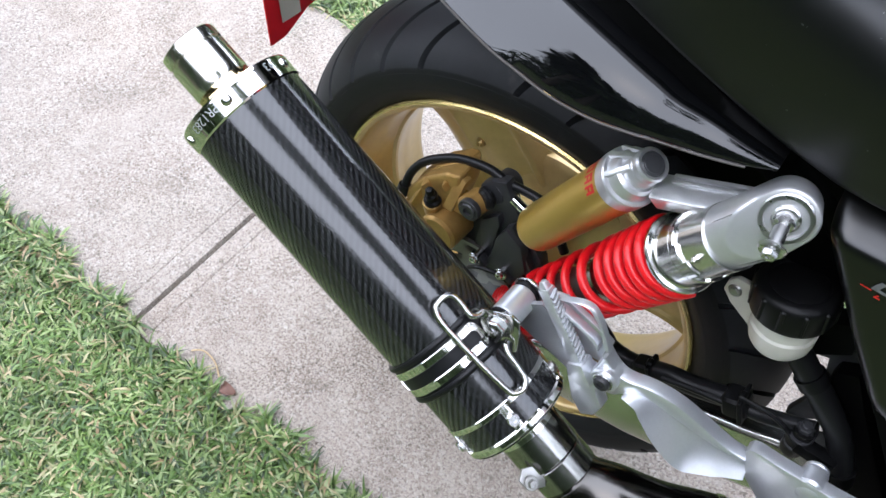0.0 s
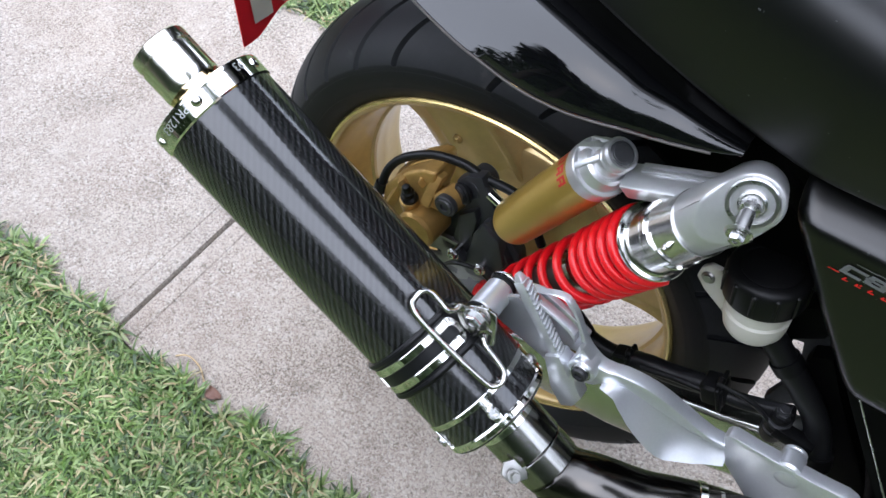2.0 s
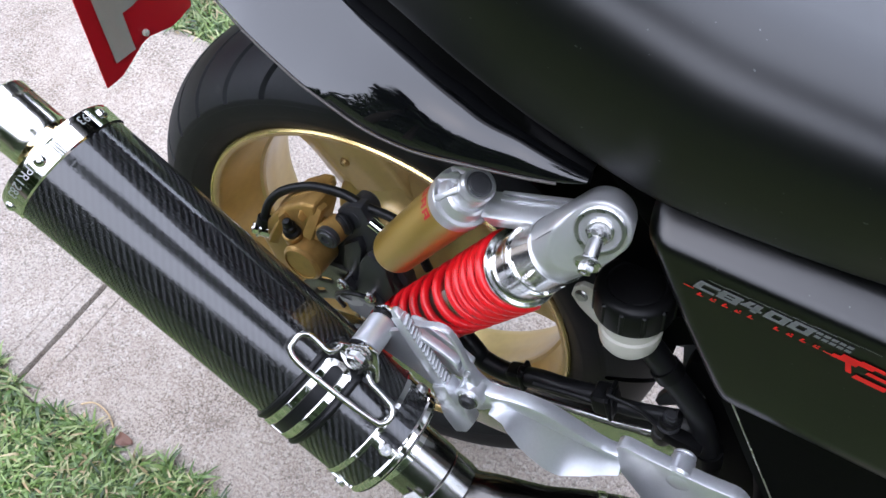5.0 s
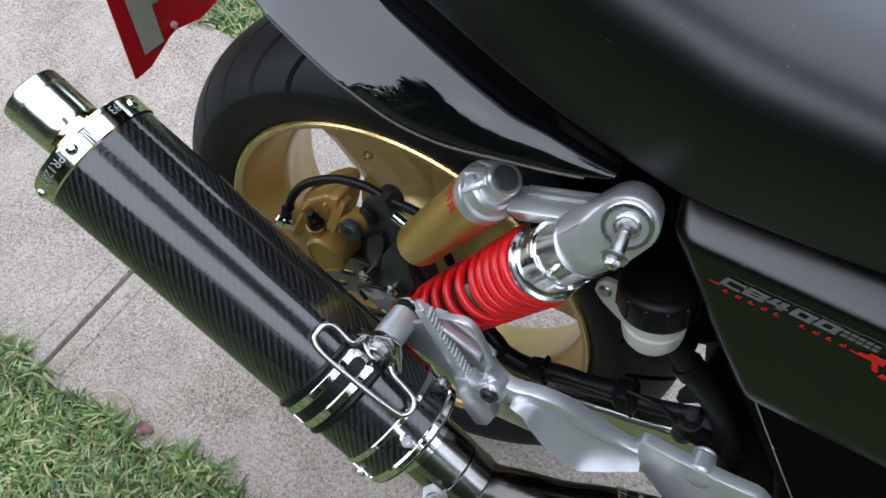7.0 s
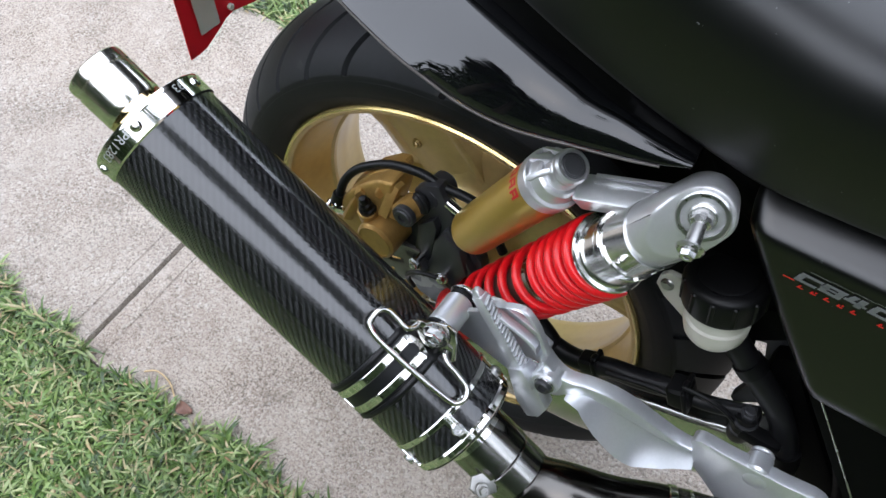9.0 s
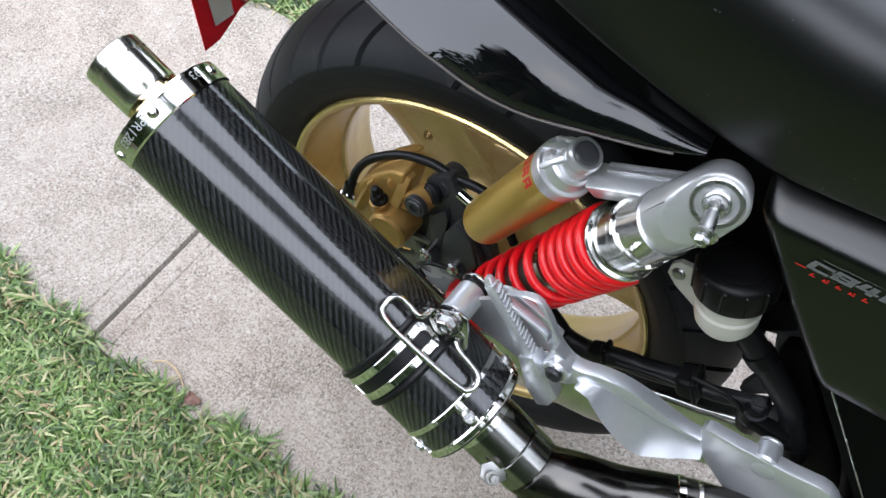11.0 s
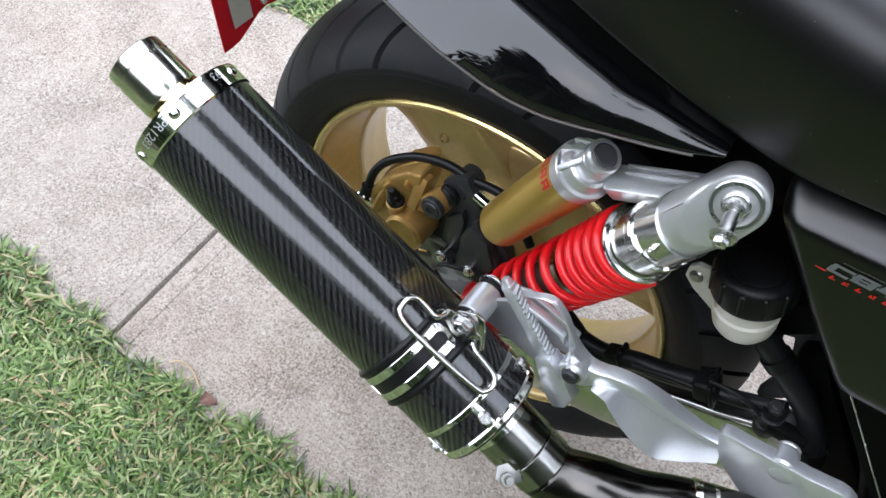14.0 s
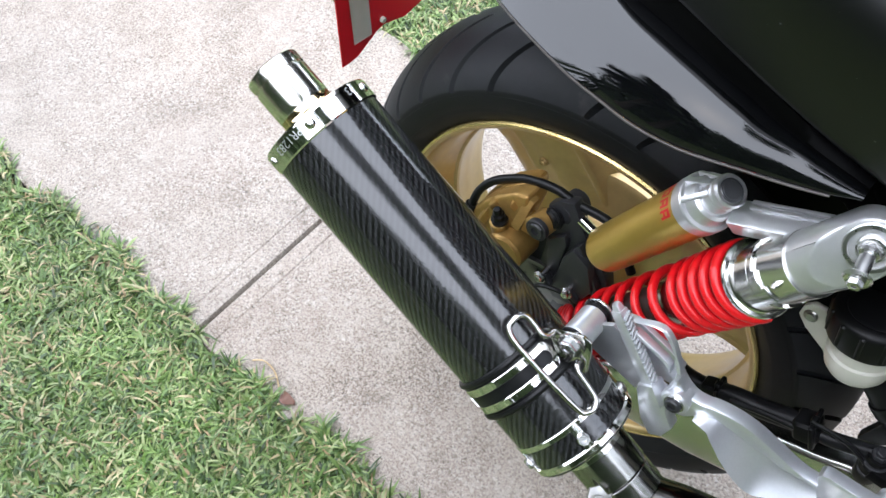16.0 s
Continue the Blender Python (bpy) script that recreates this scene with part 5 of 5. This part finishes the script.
seat_rows = []
for x, ye, ze, rise, wide in ((-0.34, -0.06, 0.81, 0.04, 0.5), (-0.25, -0.08, 0.797, 0.07, 0.8), (-0.1, -0.108, 0.776, 0.09, 1), (0.0, -0.141, 0.766, 0.092, 1), (0.06, -0.158, 0.757, 0.093, 1), (0.13, -0.171, 0.741, 0.093, 1), (0.2, -0.167, 0.718, 0.094, 1.0), (0.26, -0.165, 0.711, 0.09, 1), (0.4, -0.15, 0.715, 0.08, 1), (0.6, -0.11, 0.735, 0.08, 1), (0.68, -0.09, 0.75, 0.07, 1)):
    rise *= 1.18
    half = [(ye + 0.02, ze - 0.006), (ye + 0.002, ze), (ye - 0.003, ze + 0.01), (ye - 0.010 * wide, ze + rise * 0.36), (ye - 0.0115 * wide, ze + rise * 0.58), (ye - 0.004, ze + rise * 0.78), (ye + 0.015, ze + rise * 0.92), (ye + 0.045, ze + rise), (ye * 0.3, ze + rise * 1.04), (0.0, ze + rise * 1.05)]
    row = half + [(-y, z) for y, z in half[-2::-1]]
    seat_rows.append([Vector((x, y, z)) for y, z in row])
seat_grid = resample(seat_rows, 5)
seat_grid = [curve_through(r, 3) for r in seat_grid]
part("seat", loft([r[::-1] for r in seat_grid]), VINYL, bike, "black vinyl seat with dust specks", 80)


def panel_rear(z):
    """Where the side panel's rear edge lies at a height."""
    return float(np.interp(z, (0.40, 0.486, 0.574, 0.6261, 0.6474, 0.6675, 0.676, 0.684, 0.70), (0.446, 0.379, 0.3125, 0.2715, 0.2555, 0.2405, 0.2350, 0.2315, 0.2285)))


panel_rows = []
for k in range(33):
    t = (k / 32) ** 2
    row = []
    for y, z in ((-0.118, 0.6962), (-0.128, 0.6960), (-0.135, 0.6953), (-0.1395, 0.6934), (-0.1440, 0.6901), (-0.1500, 0.6850), (-0.1555, 0.6804), (-0.1588, 0.6774), (-0.1602, 0.6745), (-0.1607, 0.6705), (-0.161, 0.655), (-0.161, 0.61), (-0.1605, 0.58), (-0.1595, 0.57), (-0.157, 0.5665)):
        x0 = panel_rear(z)
        x = x0 + (0.66 - x0) * t
        row.append(Vector((x, y + 0.007 * max(0, 1 - (x - x0) / 0.011) ** 2 - 0.004 * t, z + 0.012 * t)))
    panel_rows.append(row)
panel = part("side_panel", thicken(loft(panel_rows), (0, 0.003, 0)), SATIN, bike, "satin black side panel with grey and red lettering marks", 60)
cover_rows = []
for k in range(9):
    t = k / 8
    cover_rows.append([Vector((panel_rear(z) + 0.003 + (0.66 - panel_rear(z)) * t, -0.1555 + 0.5 * max(0, 0.5 - z) * 0.1, z)) for z in (0.585, 0.56, 0.53, 0.5, 0.47, 0.44, 0.42)])
part("lower_cover", thicken(loft(cover_rows), (0, 0.003, 0)), FRAMEBLACK, panel, "matt black lower cover", 60)
# added strip: bright steel stands for the highlight on the cover's rear edge
part("edge_glint", tube([(x, -0.1575 + 0.0006 * k, z) for k, (x, z) in enumerate(((0.3285, 0.5695), (0.358, 0.53), (0.389, 0.488), (0.416, 0.452)))], 0.0006, 8, 4), STEEL, panel, "thin bright strip for the highlight along the cover edge")


def on_panel(x, z):
    return Vector((x, -0.1617 - 0.004 * (x - 0.25) / 0.4, z))


def slant_bar(x0, x1, z0, z1, lean=0.25):
    s = (z1 - z0) * lean
    bm = bmesh.new()
    bm.faces.new([bm.verts.new(on_panel(x, z)) for x, z in ((x0, z0), (x1, z0), (x1 + s, z1), (x0 + s, z1))])
    return bm


# the model mark as plain slanted shapes, one part for each sign
x = 0.2705
for k in range(5):
    w = 0.0122
    z0, z1 = 0.6592 + 0.0008 * k, 0.6668 + 0.0008 * k
    if k == 2:
        sign = [slant_bar(x + 0.006, x + 0.0098, z0, z1), slant_bar(x, x + w, z0 + 0.0018, z0 + 0.0036), slant_bar(x + 0.001, x + 0.0045, z0 + 0.003, z1, 0.6)]
    else:
        sign = [slant_bar(x, x + w, z0, z0 + 0.0021), slant_bar(x + 0.0018, x + w + 0.0018, z1 - 0.0021, z1), slant_bar(x + 0.0005, x + 0.0042, z0 + 0.002, z1 - 0.002)]
        if k:
            sign.append(slant_bar(x + w - 0.0033, x + w + 0.0004, z0 + 0.002, z1 - 0.002))
    if k == 1:
        sign.append(slant_bar(x, x + w, z0 + 0.0031, z0 + 0.0045))
    part("model_mark", merged(*sign), INKGREY, panel, "grey printed block shape")
    x += w + 0.0012
for k in range(5):
    for z in (0.6642, 0.6676):
        part("small_mark", slant_bar(0.3385 + 0.0042 * k, 0.3418 + 0.0042 * k, z, z + 0.0022), INKGREY, panel)
for k in range(8):
    part("pinstripe", slant_bar(0.276 + 0.012 * k, 0.2881 + 0.012 * k, 0.6693 + 0.0005 * k, 0.6697 + 0.0005 * k), INKGREY, panel)
for k in range(10):
    if k != 5:
        x, z = 0.2745 + 0.00745 * k, 0.6545 + 0.00025 * k
        part("red_mark", merged(slant_bar(x, x + 0.0035, z, z + 0.0009), slant_bar(x + 0.0004, x + 0.0014, z + 0.0008, z + 0.0022), slant_bar(x + (0.0022 if k % 2 else 0.0008), x + (0.0034 if k % 2 else 0.002), z + 0.0016, z + 0.0028)), INKRED, panel)
for x0, x1, z in ((0.265, 0.2715, 0.6578), (0.3475, 0.3525, 0.6568)):
    part("red_mark", slant_bar(x0, x1, z, z + 0.0008), INKRED, panel)
part("red_mark", merged(slant_bar(0.352, 0.366, 0.6565, 0.6595), slant_bar(0.356, 0.374, 0.6588, 0.6622), slant_bar(0.366, 0.392, 0.6605, 0.6632), slant_bar(0.3635, 0.3668, 0.650, 0.6575, -0.5), slant_bar(0.368, 0.386, 0.6475, 0.6512), slant_bar(0.372, 0.39, 0.6545, 0.6572)), INKRED, panel, "large red printed mark")

# inner plastic and frame
# arc from 14 to 42 degrees added as a dark cover for shaded tyre
part("inner_fender", merged(
    lathe([(0.335, -0.09), (0.338, -0.09), (0.338, 0.09), (0.335, 0.09)], AXLE, YAX, 60, (14, 60), closed=True)), FRAMEBLACK, bike, "black plastic inner fender, carried on to darken the shaded tyre")
part("underseat_box", prism([(-0.02, -0.125, 0.7), (0.1, -0.125, 0.675), (0.19, -0.125, 0.66), (0.215, -0.125, 0.61), (0.3, -0.125, 0.6), (0.5, -0.125, 0.6), (0.5, -0.125, 0.71), (0.2, -0.125, 0.712)], (0, 1, 0), 0.25, 0.008), FRAMEBLACK, bike, "black plastic box under the seat")
part("pivot_plate", prism([(0.2795, -0.0985, 0.5506), (0.2773, -0.0985, 0.5281), (0.2827, -0.0985, 0.5195), (0.2929, -0.0985, 0.5233), (0.2993, -0.0985, 0.5036), (0.3014, -0.0985, 0.4894), (0.3014, -0.0985, 0.4693), (0.2966, -0.0985, 0.4423), (0.3017, -0.0985, 0.4374), (0.3168, -0.0985, 0.4546), (0.3406, -0.0985, 0.4434), (0.3551, -0.0985, 0.4631), (0.3256, -0.0985, 0.5362), (0.2923, -0.0985, 0.5805)], (0, 1, 0), 0.01, 0.0015, 2), FRAMEGREY, bike, "dark grey cast frame plate")
part("frame_tube", merged(
    tube([(0.2, -0.115, 0.685), (0.26, -0.12, 0.64), (0.33, -0.125, 0.56), (0.39, -0.13, 0.47), (0.43, -0.13, 0.36)], 0.011, 16, 6),
    tube([(0.36, -0.135, 0.6), (0.4, -0.14, 0.5), (0.44, -0.145, 0.42), (0.47, -0.145, 0.34)], 0.012, 16, 6),
    prism([(0.2554, -0.1120, 0.5516), (0.2925, -0.1120, 0.5828), (0.3006, -0.1120, 0.5519), (0.2820, -0.1120, 0.5335), (0.2692, -0.1120, 0.5307)], (0, 1, 0), 0.02, 0.003),
    prism([(0.3003, -0.1120, 0.5154), (0.3005, -0.1120, 0.5289), (0.3134, -0.1120, 0.5379), (0.3336, -0.1120, 0.5072), (0.4088, -0.1120, 0.4067), (0.3777, -0.1120, 0.3620), (0.3315, -0.1120, 0.4673), (0.3247, -0.1120, 0.4961)], (0, 1, 0), 0.02, 0.003),
    prism([(0.375, -0.105, 0.6), (0.66, -0.105, 0.6), (0.66, -0.105, 0.26), (0.42, -0.105, 0.26), (0.378, -0.105, 0.42)], (0, 1, 0), 0.2, 0.01)), FRAMEBLACK, bike, "black frame tubes and engine side")

# red plate on the tail, with its letter
def plate_at(y, z):
    return Vector((-0.283 - 0.25 * (y + 0.02) ** 2 * (1 if y > -0.02 else 0.3), y, z))


plate_rows = []
for k in range(13):
    t = k / 12
    y = -0.099 + 0.125 * t
    low = float(np.interp(t, (0, 0.15, 0.25, 0.46, 0.77, 1), (0.495, 0.496, 0.503, 0.519, 0.512, 0.52)))
    plate_rows.append([plate_at(y - 0.012 * s, low + (0.66 - low) * s) for s in (0, 0.04, 0.2, 0.4, 0.6, 0.8, 1.0)])
plate = part("learner_plate", thicken(loft(plate_rows), (-0.0015, 0, 0)), REDPLATE, bike, "bent red plastic plate with a white letter P")
part("letter", text_bm("P", 0.155, lambda x, y: plate_at(-0.088 + x * 0.95 - 0.1 * y, 0.5205 + y * 0.95 + 0.03 * x) + Vector((0.0012, 0, 0)), 0.006), WHITEFILM, plate, "white letter P")
part("plate_bracket", merged(block((0.01, 0.06, 0.2), Matrix.Translation((-0.3, 0.0, 0.68)) @ pose(0, 0, 0, 0, 15), 0.003), block((0.12, 0.08, 0.012), Matrix.Translation((-0.28, 0, 0.735)), 0.004)), BLACKPLASTIC, bike)
part("plate_bolt", rod(0.0035, -0.002, 0.0025, (-0.2815, -0.041, 0.526), (1, 0, 0), 14, 0.0008), NYLON, plate)
# side stand and tail lamp keep the bike up on its other flank
part("side_stand", tube([(0.42, 0.1, 0.3), (0.44, 0.16, 0.15), (0.45, 0.2, 0.036)], 0.011, 14, 6), BLACKPLASTIC, bike, "black side stand")

# ---- trees out of view round the garden, which shut off the low sky ----
def leaf_mass(name, centres, count, leaf, seed, label, category):
    """Clumps of small leaves round some centres (x, y, z, spread)."""
    rng = np.random.default_rng(seed)
    c = np.array(centres)
    pick = rng.integers(0, len(c), count)
    v = rng.normal(size=(count, 3))
    v /= np.linalg.norm(v, axis=1)[:, None]
    p = c[pick, :3] + v * (c[pick, 3] * rng.uniform(0.55, 1.05, count))[:, None]
    a = rng.normal(size=(count, 3))
    b = rng.normal(size=(count, 3))
    a /= np.linalg.norm(a, axis=1)[:, None]
    b -= a * (a * b).sum(1)[:, None]
    b /= np.linalg.norm(b, axis=1)[:, None]
    size = leaf * rng.uniform(0.6, 1.4, count)[:, None]
    verts = np.stack([p - a * size, p + b * size * 0.45, p + a * size, p - b * size * 0.45], 1)
    verts[:, :, 2] = np.maximum(verts[:, :, 2], 0.0)
    mesh = bpy.data.meshes.new(name)
    mesh.from_pydata(verts.reshape(-1, 3).tolist(), [], np.arange(count * 4).reshape(-1, 4).tolist())
    mesh.materials.append(LEAF)
    return tagged(new(name, mesh), label, category, kind="stuff")


# unseen leafy ring, added; its heights set how much sky the bodywork mirrors
rng = np.random.default_rng(8)
clumps = []
for k in range(150):
    a = 2 * math.pi * k / 150
    open_side = 185 < math.degrees(a) < 222
    tall = 1.3 if open_side else 7.0
    close = 15 < math.degrees(a) < 165
    r = 9 + 2.5 * rng.random()
    tall = 3.2 if close else tall
    for z in np.arange(0.5, tall, 0.9):
        clumps.append((r * math.cos(a), r * math.sin(a), z + 0.3 * rng.random(), 0.9 + 0.3 * rng.random()))
leaf_mass("added_treeline", clumps, 110000, 0.19, 4, "dense dark green leaf ring added out of view to shut off the low sky", "trees")


def palm(x, y, height, seed, reach_most=1.6):
    """A garden palm: ringed trunk and arching feather fronds."""
    rnd = random.Random(seed)
    root = tagged(new("palm_tree"), "tall garden palm with arching feather fronds beside the lawn", "palm tree")
    root.matrix_basis = pose(x, y, 0)
    prof = [(0.0, -0.05)]
    for k in range(24):
        z = height * k / 24
        prof += [(0.13 - 0.04 * k / 24, z), (0.145 - 0.04 * k / 24, z + height / 48)]
    part("trunk", lathe(prof + [(0.05, height), (0, height + 0.05)], (0, 0, 0), (0, 0, 1), 16), BARK, root)
    for k in range(23):
        yaw, rise, length = 2 * math.pi * k / 23 + rnd.uniform(-0.15, 0.15), rnd.uniform(0.2, 1.15), reach_most * rnd.uniform(0.7, 1.0)
        bm = bmesh.new()
        line, q, ang = [], Vector((0, 0, height)), rise
        for s in range(15):
            line.append(q.copy())
            q = q + Vector((math.cos(yaw) * math.cos(ang), math.sin(yaw) * math.cos(ang), math.sin(ang))) * length / 14
            ang -= 0.11
        side = Vector((-math.sin(yaw), math.cos(yaw), 0))
        for s in range(1, 15):
            d = (line[s] - line[s - 1]).normalized()
            for sub in (0.0, 0.5):
                base = line[s - 1].lerp(line[s], sub)
                reach = 0.5 * math.sin(math.pi * (0.12 + 0.85 * (s + sub) / 15)) + 0.05
                for sg in (-1, 1):
                    tip = base + side * sg * reach + d * reach * 0.55 - Vector((0, 0, reach * rnd.uniform(0.25, 0.6)))
                    w = d * 0.045
                    bm.faces.new([bm.verts.new(base - w), bm.verts.new(base + w), bm.verts.new(tip)])
        part("frond", merged(bm, tube(line, (0.022, 0.006), 6, smooth=False)), LEAF, root)
    return root


palm(-2.1, -2.7, 2.7, 3, 1.5)
palm(-1.45, -3.2, 2.0, 5, 1.3)


def streak_blocker(x, y, seed):
    """An unseen tree-shaped blocker; its limb over the path darkens a streak in the silencer."""
    rnd = np.random.default_rng(seed)
    root = tagged(new("unseen_blocker"), "unseen leafy blocker with a limb over the path, added for a mirrored dark streak", "tree")
    root.matrix_basis = pose(x, y, 0)
    line = [(0, 0, -0.05), (-0.05, 0.05, 1.2), (-0.2, 0.3, 2.4), (-0.9, 0.9, 3.2), (-1.6, 1.3, 3.5), (-2.6, 1.4, 3.6)]
    part("trunk", tube(line, (0.13, 0.02), 12, 8), BARK, root)
    path_pts = curve_through(line, 12)[30:]
    n = 3600
    pick = rnd.integers(0, len(path_pts), n)
    c = np.array([tuple(q) for q in path_pts])[pick]
    p = c + rnd.normal(size=(n, 3)) * np.array([0.16, 0.26, 0.14])
    a = rnd.normal(size=(n, 3)) * np.array([1, 1, 0.4])
    a /= np.linalg.norm(a, axis=1)[:, None]
    b = np.cross(a, rnd.normal(size=(n, 3)) * np.array([0.5, 0.5, 1]))
    b /= np.linalg.norm(b, axis=1)[:, None]
    size = 0.075 * rnd.uniform(0.6, 1.4, n)[:, None]
    verts = np.stack([p - a * size, p + b * size * 0.4, p + a * size, p - b * size * 0.4], 1)
    mesh = bpy.data.meshes.new("leaves")
    mesh.from_pydata(verts.reshape(-1, 3).tolist(), [], np.arange(n * 4).reshape(-1, 4).tolist())
    mesh.materials.append(LEAF)
    crown = new("leaves", mesh)
    crown.parent = root
    return root


# added out of view, only for the dark streak that the silencer mirrors
streak_blocker(3.3, -2.0, 12)
